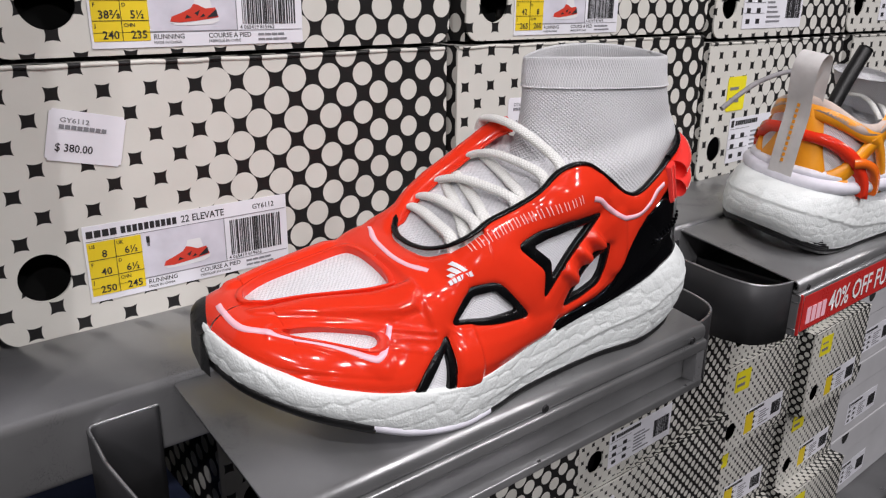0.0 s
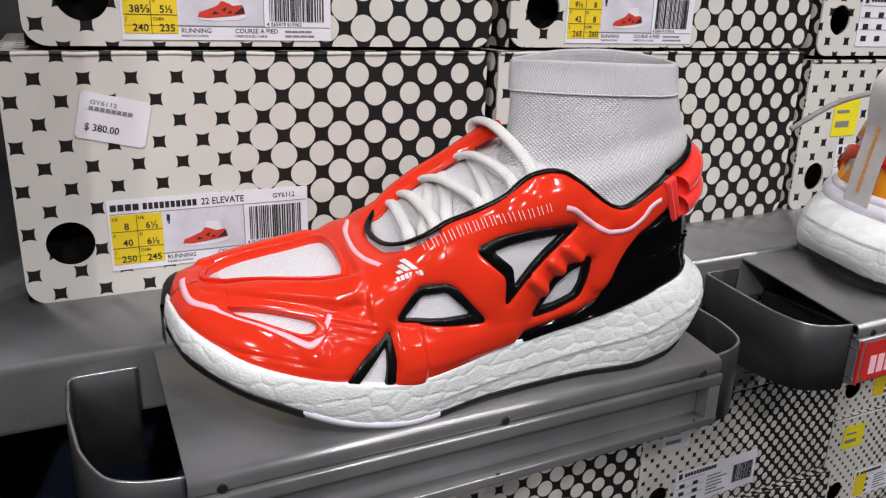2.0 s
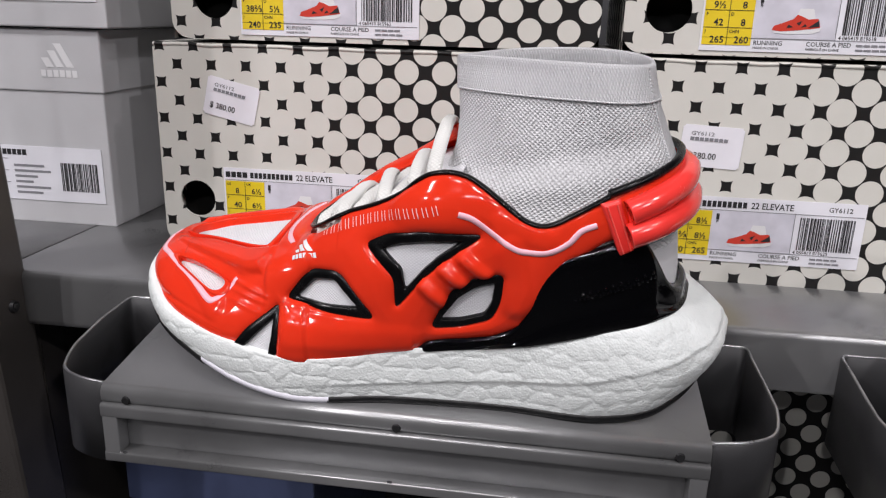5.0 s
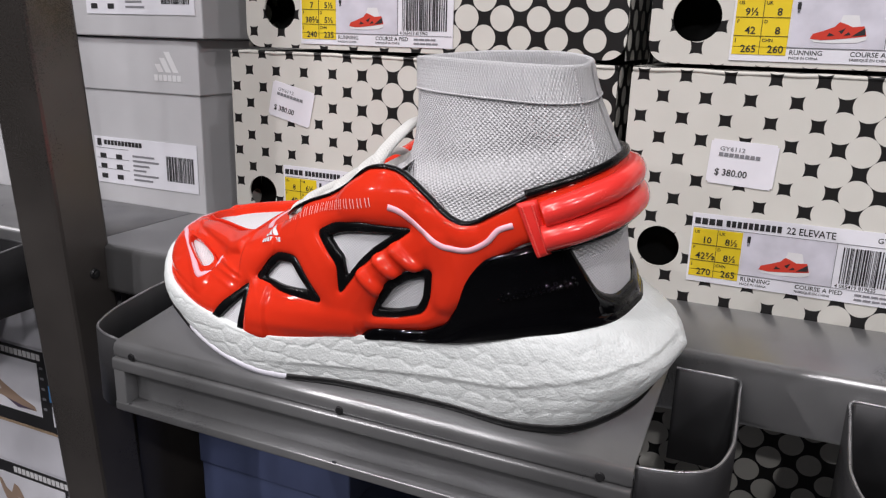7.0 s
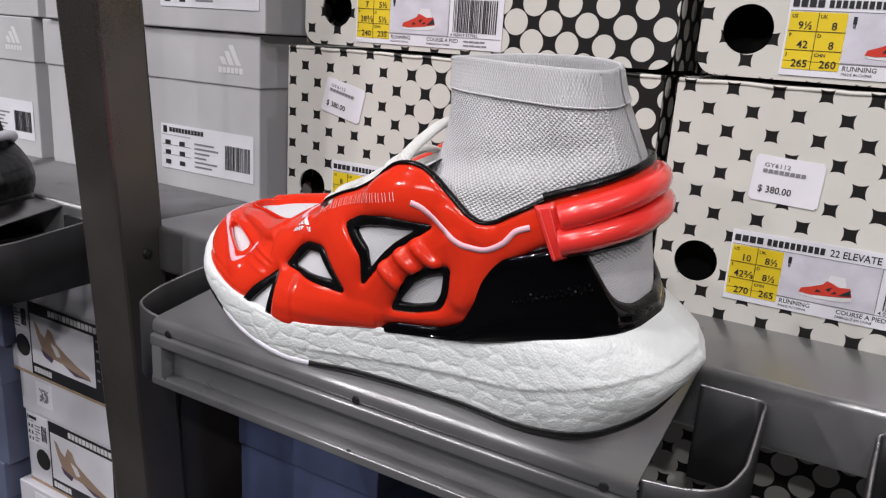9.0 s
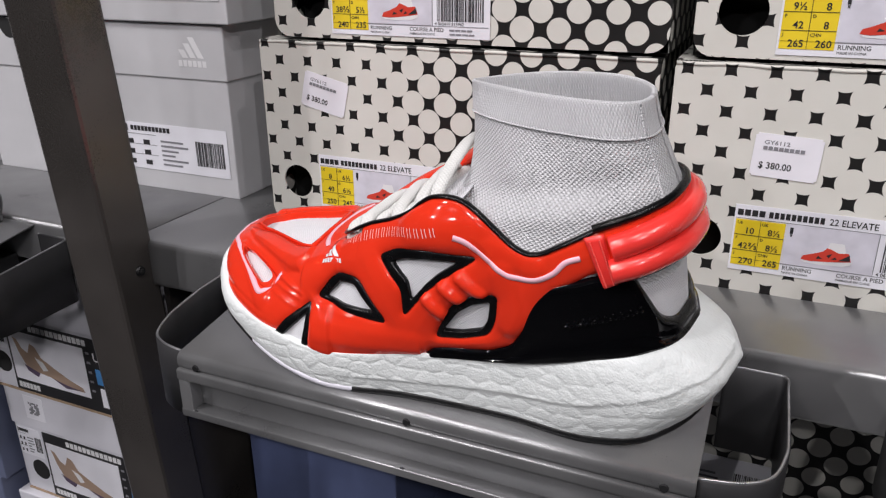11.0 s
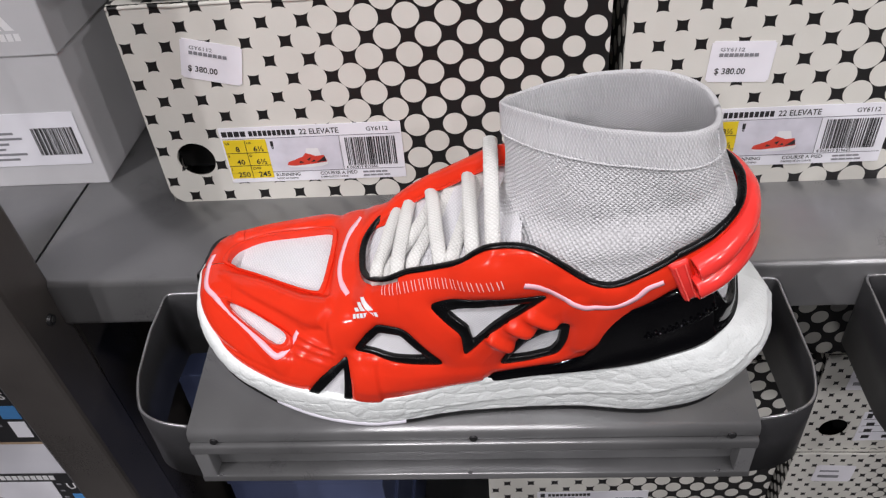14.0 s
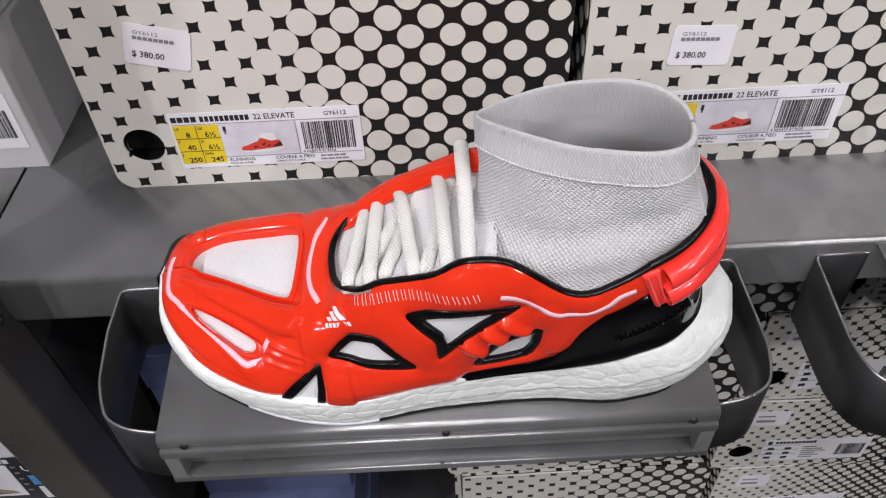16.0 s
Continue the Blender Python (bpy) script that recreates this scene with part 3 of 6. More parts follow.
def faint_label(box, x, z, w, h, y=-0.0003, seed=1):
    """A plain white label whose print is too small to read."""
    lab = slab("label", x, z, x + w, z + h, PAPER, box, y=y, label="white printed label")
    rng = random.Random(seed)
    Y = y - 0.0004
    bars("label_print", [(x + w * 0.03, z + h * 0.80, x + w * 0.07, z + h * 0.95)] + [(x + w * 0.10 + i * w * 0.035, z + h * 0.83, x + w * 0.127 + i * w * 0.035, z + h * 0.93) for i in range(11)]
         + [(x + w * (0.05 + 0.16 * c), z + h * (0.10 + 0.22 * r), x + w * (0.11 + 0.16 * c), z + h * (0.20 + 0.22 * r)) for c in range(2) for r in range(3)], INK, lab, y=Y)
    bars("small_print", [(x + w * 0.38, z + h * (0.12 + 0.10 * r), x + w * (0.38 + rng.uniform(0.12, 0.26)), z + h * (0.16 + 0.10 * r)) for r in range(6)]
         + [(x + w * 0.015, z + h * (0.31 + 0.22 * r), x + w * 0.34, z + h * (0.32 + 0.22 * r)) for r in range(3)], INK_FAINT, lab, y=Y)
    cur, items = 0.0, []
    while cur < w * 0.25:
        wd = rng.choice((0.0004, 0.0004, 0.0008, 0.0011))
        items.append((x + w * 0.71 + cur, z + h * 0.20, x + w * 0.71 + cur + wd, z + h * 0.72))
        cur += wd + rng.choice((0.0004, 0.0006, 0.0009))
    bars("barcode", items, INK, lab, y=Y)
    return lab


def price_sticker(box, x, z, tilt, bm_text=True, mat=None, price="$ 380.00", w=0.037, h=0.026):
    st = slab("price_sticker", 0, 0, w, h, mat or PRICE, box, y=-0.0004, thick=0.0003, label="small pasted price sticker", radius=0.0012)
    st.matrix_local = pose(x, 0, z, 0, tilt, 0)
    if bm_text:
        words("GY6112", 0.0034, INK_FAINT, st, w * 0.14, h * 0.76, -0.0009, squeeze=1.25)
        bars("sticker_print", [(w * 0.14 + i * 0.0029, h * 0.635, w * 0.14 + 0.0023 + i * 0.0029, h * 0.715) for i in range(8)], INK_FAINT, st, y=-0.0008)
        words(price, 0.0056, INK, st, w * 0.11, h * 0.20, -0.0009, squeeze=0.92)
    else:
        bars("sticker_print", [(w * 0.12, h * 0.62, w * 0.6, h * 0.70), (w * 0.12, h * 0.25, w * 0.65, h * 0.40)], INK_FAINT, st, y=-0.0008)
    return st


def dotted_box(m, w, h, depth, label, hole=(0.026, 0.035, 0.0125), group="dotted shoeboxes", phase=(0.0, 0.0), fine=1.0):
    """A printed shoebox: an outer sleeve with a front panel set in it."""
    b = thing("shoebox", m, label, "shoebox", group)
    hx, hz, r = hole
    front = part("front_panel", hole_panel(w, h - 0.0025, hx, hz, r), DOTS, b)
    weave_from(front, lambda c: np.stack([c[:, 0] * fine + phase[0], c[:, 2] * fine + phase[1], c[:, 1] * 0], -1))
    th = 0.0018
    vs, fs, wv = [], [], []

    def quad(pts, uv):
        i = len(vs)
        vs.extend(pts)
        wv.extend([(a * fine, c * fine, 0) for a, c in uv])
        fs.append([i, i + 1, i + 2, i + 3])

    y0 = 0.0017
    for x, flip in ((0.0004, 1), (w - 0.0004, -1)):
        off = 0.33
        quad([(x, y0, 0), (x, depth, 0), (x, depth, h), (x, y0, h)][::flip], [(off, 0), (off + depth, 0), (off + depth, h), (off, h)][::flip])
    quad([(0, y0, h), (w, y0, h), (w, depth, h), (0, depth, h)], [(0, h), (w, h), (w, h + depth), (0, h + depth)])
    quad([(0, y0, 0), (0, depth, 0), (w, depth, 0), (w, y0, 0)], [(0, 0)] * 4)
    quad([(0, depth, 0), (0, depth, h), (w, depth, h), (w, depth, 0)], [(.4, 0)] * 4)
    sheet("sleeve", vs, fs, DOTS, b, "dark sleeve printed with cream dots", wv, smooth=False)
    # worn, slightly crushed front rim of the lid
    rng = random.Random(int(w * 1e4) + int(hx * 1e4))
    line = [(x, 0.0004 + rng.uniform(-0.0003, 0.0003), h - 0.0014 + rng.uniform(-0.0004, 0.0003)) for x in np.linspace(0.0006, w - 0.0006, 24)]
    rim = tube("rim", line, 0.0013, DOTS, b, "rounded folded rim", seg=8)
    at = rim.data.attributes["weave"]
    co = np.zeros(len(rim.data.vertices) * 3, dtype=np.float32)
    rim.data.vertices.foreach_get("co", co)
    co = co.reshape(-1, 3)
    at.data.foreach_set("vector", np.stack([co[:, 0] * fine + phase[0], co[:, 2] * fine + phase[1], co[:, 1] * 0], -1).astype(np.float32).ravel())
    # near-black sheet set behind the hole as the box's inner shade
    back = part("hole_shade_sheet", box_bm(hx - 0.024, 0.03, max(0.004, hz - 0.024), hx + 0.03, 0.032, min(h - 0.004, hz + 0.026)), HOLE_SHADE, b)
    return b


US8 = (("US", "8", "UK", "6½"), ("F", "40", "D", "6½"), ("J", "250", "CHN", "245"))
US10 = (("US", "10", "UK", "8½"), ("F", "42⅔", "D", "8½"), ("J", "270", "CHN", "265"))
US7 = (("US", "7", "UK", "5½"), ("F", "38⅔", "D", "5½"), ("J", "240", "CHN", "235"))
US95 = (("US", "9½", "UK", "8"), ("F", "42", "D", "8"), ("J", "265", "CHN", "260"))
BW, BH = 0.293, 0.1415
b1 = dotted_box(pose(-0.205, 0.1815, SHELF_Z + 0.001), BW, BH, 0.20, "dotted shoebox with price sticker and size label on the shelf", hole=(0.0255, 0.0345, 0.0128), phase=(-0.017, -0.127))
size_label(b1, 0.046, 0.0155, 0.1185, 0.0425, US8, "4 065419 819656")
price_sticker(b1, 0.0335, 0.0955, 13)
b2 = dotted_box(pose(0.0965, 0.1800, SHELF_Z + 0.001), 0.300, BH, 0.20, "larger dotted shoebox with a price sticker on the shelf", hole=(0.0255, 0.0335, 0.0128), phase=(-0.0195, -0.125))
size_label(b2, 0.0445, 0.0150, 0.1215, 0.0425, US10, "4 065419 819625")
price_sticker(b2, 0.0490, 0.0765, 2.5)
b3 = dotted_box(pose(-0.190, 0.1830, SHELF_Z + BH + 0.0035), 0.281, BH, 0.20, "upper dotted shoebox stacked on another, smaller size", hole=(0.0300, 0.0265, 0.0135), phase=(-0.043, 0.001))
size_label(b3, 0.0485, 0.0035, 0.1190, 0.0425, US7, "4 065419 815962")
b4 = dotted_box(pose(0.1045, 0.1810, SHELF_Z + BH + 0.0035), 0.293, BH, 0.20, "upper dotted shoebox stacked on another with a size label", hole=(0.0260, 0.0260, 0.0135), phase=(-0.0395, 0.003))
size_label(b4, 0.0455, 0.0030, 0.1170, 0.0425, US95, "4 065419 819618")
b5 = dotted_box(pose(0.409, 0.1805, SHELF_Z + 0.001, 0, 0, 1.2), 0.290, 0.134, 0.20, "finely dotted shoebox with a yellow sticker on the shelf", hole=(0.028, 0.030, 0.0125), phase=(0.003, 0.0))
faint_label(b5, 0.052, 0.012, 0.115, 0.046, seed=5)
price_sticker(b5, 0.040, 0.066, 0, False, YELLOWSTICK, w=0.034, h=0.034)
b6 = dotted_box(pose(0.414, 0.1830, SHELF_Z + 0.1385), 0.270, 0.134, 0.20, "upper finely dotted shoebox with a white label", hole=(0.024, 0.030, 0.0125))
faint_label(b6, 0.048, 0.008, 0.115, 0.046, seed=6)
b7 = dotted_box(pose(0.712, 0.1815, SHELF_Z + 0.001, 0, 0, -1.0), 0.290, 0.134, 0.20, "dotted shoebox farther along the shelf", hole=(0.028, 0.030, 0.0125))
faint_label(b7, 0.052, 0.012, 0.115, 0.046, seed=7)
b8 = dotted_box(pose(0.690, 0.1830, SHELF_Z + 0.1385), 0.290, 0.134, 0.20, "upper dotted shoebox with a yellow sticker farther along", hole=(0.024, 0.030, 0.0125))
price_sticker(b8, 0.045, 0.050, 0, False, YELLOWSTICK, w=0.030, h=0.034)
faint_label(b8, 0.080, 0.012, 0.115, 0.046, seed=8)
b9 = dotted_box(pose(1.01, 0.182, SHELF_Z + 0.001), 0.290, 0.134, 0.20, "dotted shoebox at the far end of the shelf")
b10 = dotted_box(pose(0.99, 0.183, SHELF_Z + 0.1385), 0.290, 0.134, 0.20, "upper dotted shoebox at the far end of the shelf")

def emblem(parent, x, z, w, mat, y=-0.0004):
    """Three slanted bars over a plain bar."""
    bm = bmesh.new()
    for i in range(3):
        a, hgt = x + w * (0.06 + 0.27 * i), w * (0.22 + 0.17 * i)
        lean = hgt * 0.55
        bm.faces.new([bm.verts.new(q) for q in ((a + 0.10 * w, y, z), (a + 0.30 * w, y, z), (a + 0.30 * w - lean, y, z + hgt), (a + 0.10 * w - lean, y, z + hgt))])
    for i in range(6):
        bm.faces.new([bm.verts.new(q) for q in ((x + w * 0.166 * i, y, z - 0.24 * w), (x + w * (0.166 * i + 0.13), y, z - 0.24 * w), (x + w * (0.166 * i + 0.13), y, z - 0.07 * w), (x + w * 0.166 * i, y, z - 0.07 * w))])
    return tagged(part("emblem", bm, mat, parent, "pale printed emblem of slanted bars"), kind="stuff")


def lidded_box(m, w, h, depth, label, mat, lid=0.045, group="grey shoeboxes", seed=0, mark=True, lab=(0.03, 0.02, 0.118, 0.040), notch=True):
    b = thing("shoebox", m, label, "shoebox", group)
    body = part("body", box_bm(0.0015, 0.0015, 0, w - 0.0015, depth - 0.0015, h - 0.004, 0.0012), mat, b)
    bm = box_bm(0, 0, h - lid, w, depth, h, 0.0012)
    li = part("lid", bm, mat, b, "lid with a thumb notch")
    if notch:
        # flat near-black face stands for the shaded opening of the notch
        bm = bmesh.new()
        a = [(w * 0.18 + 0.013 * math.cos(math.pi + math.pi * k / 14), -0.0004, h - 0.001 + 0.018 * math.sin(math.pi + math.pi * k / 14)) for k in range(15)]
        bm.faces.new([bm.verts.new(q) for q in a])
        part("notch", bm, HOLE_SHADE, li, "dark half-round thumb notch")
    if mark:
        emblem(li, w - 0.048, h - lid * 0.60, 0.030, WHITEPRINT)
    if lab:
        faint_label(b, *lab, y=0.0012, seed=seed)
    return b


# lower stacks: dotted boxes, a stack with yellow stickers, and plain grey ones beyond
LOW = 0.4425
rng = random.Random(11)
for z, xs in ((LOW, (0.010, 0.302)), (LOW + 0.0780, (0.018, 0.310)), (LOW + 0.2120, (0.002, 0.294)), (LOW + 0.3455, (0.002, 0.294)), (LOW + 0.4790, (-0.088, 0.033, 0.325))):
    hgt = 0.0765 if z == LOW else 0.1325
    for c, x in enumerate(xs):
        slim = x < 0
        bb = dotted_box(pose(x, 0.205 + rng.uniform(-0.004, 0.006), z, 0, 0, 0 if slim else rng.uniform(-0.8, 0.8)), 0.118 if slim else 0.286, hgt, 0.20, "dotted shoebox in the stack on the lower shelf", hole=(0.028, 0.033, 0.0128), group="lower dotted shoeboxes", phase=(rng.uniform(-.02, 0), rng.uniform(0, 0.02)), fine=1.5 if x > 0.28 else 1.0)
        if not slim:
            faint_label(bb, 0.050, 0.014, 0.115, 0.042, seed=20 + c * 3 + int(z * 40))
            if x > 0.28 and hgt > 0.1:
                price_sticker(bb, 0.024, 0.088, 2, False)
for c, x in enumerate((0.585, 0.776)):
    for r in range(4):
        bb = dotted_box(pose(x + rng.uniform(-.008, .004), 0.205 - 0.012 * c + (0.0, 0.02, 0.0, 0.012)[r] + rng.uniform(-0.004, 0.004), LOW + r * 0.1345 + 0.0, 0, 0, rng.uniform(-2, 2)), 0.183, 0.1335, 0.20, "finely dotted shoebox with a yellow sticker in the lower stack", hole=(0.028, 0.033, 0.0128), group="lower dotted shoeboxes", phase=(rng.uniform(-.02, 0), rng.uniform(0, 0.02)), fine=1.7)
        faint_label(bb, 0.060, 0.014, 0.100, 0.038, seed=50 + c * 4 + r)
        price_sticker(bb, 0.022, 0.092, 2, False, YELLOWSTICK, w=0.036, h=0.030)
        slab("yellow_panel", 0.062, 0.016, 0.082, 0.046, YELLOW, bb, y=-0.0009, label="yellow size panel")
for c, x in enumerate((0.972, 1.268)):
    for r in range(4):
        lidded_box(pose(x + rng.uniform(-.006, .006), 0.215, LOW + r * 0.1345), 0.288, 0.1335, 0.20, "light grey lidded shoebox on the lower shelf", GREYCARD, seed=60 + c * 4 + r, lab=(0.05, 0.018, 0.115, 0.042), mark=False)


for r in range(3):
    z = SHELF_Z + 0.001 + r * 0.1475
    dx = (0.0, 0.012, -0.006)[r]
    lidded_box(pose(-0.558 + dx, 0.2075 - 0.006 * (r == 1), z), 0.298, 0.1465, 0.20, "light grey lidded shoebox with a white label", GREYCARD, seed=40 + r, lab=(0.172, 0.018, 0.118, 0.042))
    lidded_box(pose(-0.872 + dx, 0.2045, z), 0.300, 0.1465, 0.20, "plain light grey lidded shoebox behind the upright", GREYCARD, seed=50 + r, lab=(0.172, 0.018, 0.118, 0.042))
    lidded_box(pose(-1.19 + dx, 0.2045, z), 0.300, 0.1465, 0.20, "plain light grey lidded shoebox at the shelf's end", GREYCARD, seed=55 + r, lab=(0.172, 0.018, 0.118, 0.042))


def photo_box(m, label, seed):
    """A pale lidded box with a black-framed photo label, a finger hole and a small coded sticker on its lid."""
    w, h, depth = 0.226, 0.0840, 0.25
    b = thing("shoebox", m, label, "shoebox", "boxes with photo labels")
    part("body", box_bm(0, 0.0010, 0.0022, w, depth, h, 0.001), WHITECARD, b)
    part("card_edge", box_bm(0.0006, 0.0004, 0.0, w - 0.0006, depth, 0.0022), BROWNCARD, b, "raw brown card edge")
    lid = part("lid", box_bm(-0.001, -0.001, h, w + 0.001, depth, h + 0.0448, 0.0014), WHITECARD, b, "pale lilac lid")
    st = slab("sticker", 0.026, h + 0.012, 0.052, h + 0.039, PAPER, lid, y=-0.0010, label="small white sticker")
    rng = random.Random(seed)
    bars("sticker_print", [(0.032 + a * 0.002, h + 0.018 + c * 0.002, 0.034 + a * 0.002, h + 0.020 + c * 0.002) for a in range(7) for c in range(7) if rng.random() < 0.5], INK_FAINT, st, y=-0.0014)
    # near-black disc on the face stands for a shaded hole
    part("finger_hole", disc_bm(0.0125, 0.0012, 28, m=Matrix.Translation((0.025, 0.0007, 0.030)) @ Matrix.Rotation(math.pi / 2, 4, "X")), HOLE_SHADE, b)
    faint_label(b, 0.003, 0.046, 0.033, 0.034, y=0.0008, seed=seed)
    lab = slab("label", 0.039, 0.003, 0.171, 0.081, INK, b, y=0.0008, label="black-framed photo label")
    ph = slab("photo", 0.042, 0.016, 0.140, 0.069, PAPER, lab, y=0.0003)
    for nm, mat, off, shape in (("picture_shoe", PHOTO_TAN, .0, [(0, .98), (.06, .94), (.12, .74), (.20, .66), (.26, .92), (.33, .86), (.40, .62), (.56, .46), (.78, .26), (.97, .14), (1.0, .04), (.70, .02), (.52, .18), (.34, .22), (.16, .26), (.06, .62)]),
                               ("picture_sole", PHOTO_PLUM, .0001, [(.10, .36), (.20, .30), (.34, .22), (.30, .10), (.16, .20)]),
                               ("picture_sole", PHOTO_PLUM, .0001, [(.52, .18), (.62, .14), (.80, .08), (.98, .06), (.72, .01)]),
                               ("picture_trim", WHITEPRINT, .0002, [(.30, .60), (.42, .52), (.48, .34), (.40, .30)])):
        bm = bmesh.new()
        bm.faces.new([bm.verts.new((0.048 + a * 0.086, -0.0004 - off, 0.019 + c * 0.044)) for a, c in shape])
        part(nm, bm, mat, ph)
    bars("title_print", [(0.072 + i * 0.0057, 0.0722, 0.0764 + i * 0.0057, 0.0782) for i in range(13)], WHITEPRINT, lab, y=0.0003)
    bars("code_print", [(0.043 + i * 0.0048, 0.0062, 0.0468 + i * 0.0048, 0.0122) for i in range(6)], WHITEPRINT, lab, y=0.0003)
    bars("size_print", [(0.143, 0.024 + i * 0.010, 0.147, 0.0262 + i * 0.010) for i in range(5)], INK_FAINT, lab, y=0.0003)
    words("US", 0.0125, WHITEPRINT, lab, 0.151, 0.058, 0.0002)
    slab("blue_patch", 0.152, 0.034, 0.168, 0.050, SIGNBLUE, lab, y=0.0003)
    slab("code_patch", 0.154, 0.010, 0.168, 0.030, PAPER, lab, y=0.0003)
    return b


for r in range(4):
    photo_box(pose(-0.5335 + (0, .012, .004, .016)[r], 0.1290 + (0, .004, -.002, .003)[r], 0.9165 - 0.1295 * r), "pale lilac shoebox with a photo label on the lower shelf", 70 + r)
    lidded_box(pose(-0.838 + 0.01 * r, 0.115, 0.5295 + r * 0.1385), 0.29, 0.138, 0.2, "blue-grey lidded shoebox on the lower shelf", BLUECARD, seed=80 + r, group="blue-grey shoeboxes", mark=False, notch=False)
for r, (x, y) in enumerate(((-0.250, 0.175), (-0.252, 0.165), (-0.254, 0.18), (-0.252, 0.172))):
    lidded_box(pose(x, y, 0.4425 + r * 0.127), 0.155, 0.126, 0.26, "navy lidded shoebox in shade under the shelf", NAVYCARD, seed=90 + r, group="navy shoeboxes", mark=False, notch=False, lab=None)

# ---------------------------------------------------------------- the sneaker
# Shoe coordinates: x from toe to heel, y from the near side to the far side, z up from the tray plate.


def curve(xs, ys):
    """Smooth monotone-ish interpolation through a few control values."""
    xs, ys = np.array(xs, float), np.array(ys, float)
    d = np.gradient(ys, xs)
    def f(x):
        x = np.clip(np.asarray(x, float), xs[0], xs[-1])
        i = np.clip(np.searchsorted(xs, x) - 1, 0, len(xs) - 2)
        h = xs[i + 1] - xs[i]
        t = (x - xs[i]) / h
        return ((2*t**3 - 3*t**2 + 1) * ys[i] + (t**3 - 2*t**2 + t) * h * d[i]
                + (-2*t**3 + 3*t**2) * ys[i + 1] + (t**3 - t**2) * h * d[i + 1])
    return f
# perimeter: u 0 at the toe, 0.5 at the heel, lateral side first
bx = curve([0, .03, .07, .12, .2, .28, .36, .42, .46, .485, .5], [-.140, -.136, -.121, -.099, -.052, 0, .054, .093, .116, .128, .132])
by_lat = curve([0, .03, .07, .12, .2, .28, .36, .42, .46, .485, .5], [.071, .051, .0290, .0145, .0053, .011, .014, .0135, .0215, .037, .055])
by_med = curve([0, .03, .07, .12, .2, .28, .36, .42, .46, .485, .5], [.071, .0915, .1020, .1060, .105, .098, .095, .092, .086, .072, .055])
bz = curve([-.143, -.12, -.10, -.08, -.055, -.02, .015, .06, .10, .133], [.046, .038, .033, .029, .0245, .026, .032, .0385, .0505, .0535])
sp_z = curve([-.125, -.11, -.09, -.07, -.055, -.0475, -.041, -.03, -.01, .012, .04], [.0515, .0558, .0600, .0638, .0670, .0698, .0772, .0945, .1095, .1225, .138])
sp_y = curve([-.12, -.09, -.06, -.03, .03], [.070, .067, .062, .058, .057])
fp = curve([-.143, -.11, -.08, -.055, -.045, -.033, -.01, .02, .05, .08, .133], [1, 1, 1.05, 1.45, 1.45, 1.15, 1.25, 2.2, 1.7, 1.15, .85])
fe = curve([-.143, -.11, -.08, -.064, -.055, -.045, -.033, -.02, .05], [1.25, 1.35, 1.25, .95, .65, .70, 1.05, 1.2, 1.3])
fp_low = curve([-.143, -.11, -.08, -.055, -.043, -.01, .02, .05, .08, .133], [1, 1, 1, .9, .9, 1.25, 2.2, 1.7, 1.15, .85])
fe_low = curve([-.143, -.11, -.08, -.055, -.043, -.02, .05], [1.25, 1.35, 1.3, 1.1, 1.2, 1.2, 1.3])
full = curve([-.137, -.118, -.10, -.05, -.02, .0], [1, .62, .5, .55, .8, 1])
def base(u, h):
    u, h = np.asarray(u, float), np.asarray(h, float)
    lat = u <= .5
    v = np.where(lat, u, 1 - u)
    x0 = bx(v); y0 = np.where(lat, by_lat(v), by_med(v)); z0 = bz(x0)
    # apex: the spine in front, the sock's outline behind
    xs = np.clip(x0, -.118, .03)
    w = np.clip((x0 - .0) / .05, 0, 1); w = w*w*(3-2*w)
    ang = np.where(lat, -1, 1) * np.pi * (1 - np.clip((v - .315) / .185, 0, 1))
    ax, ay = .074 + .043*np.cos(ang), .055 + .029*np.sin(ang)
    xa = xs*(1-w) + ax*w; ya = sp_y(xs)*(1-w) + ay*w; za = sp_z(xs)*(1-w) + .150*w
    th = h*np.pi/2
    f = 1 - np.cos(th); s = np.clip((h - .35)/.4, 0, 1); s = s*s*(3-2*s)
    g = np.sin(th)**((fe_low(x0)*(1-s) + fe(x0)*s)*np.where(lat, 1, full(x0)))
    # towards the collar the wall is straighter
    f = f*(1-w) + w*(h**1.5); g = g*(1-w) + w*h
    f = f**(fp_low(x0)*(1-s) + fp(x0)*s)
    return np.stack([x0 + (xa-x0)*f, y0 + (ya-y0)*f, z0 + (za-z0)*g], -1)


def outward(u, h):
    e = 2e-4
    du = base(np.clip(u + e, 0, 1), h) - base(np.clip(u - e, 0, 1), h)
    dh = base(u, np.clip(h + e, 0, 1)) - base(u, np.clip(h - e, 0, 1))
    n = np.cross(du, dh)
    return n / (np.linalg.norm(n, axis=-1, keepdims=True) + 1e-12)


_U, _H = np.meshgrid(np.linspace(0, 0.5, 260), np.linspace(0.01, 0.99, 120), indexing="ij")
_GRID = base(_U, _H)
_UP, _HP = np.meshgrid(np.linspace(0, 1, 420), np.linspace(0.01, 0.99, 120), indexing="ij")
_GRIDP = base(_UP, _HP)
SIDE, PLAN = (0, 2), (0, 1)


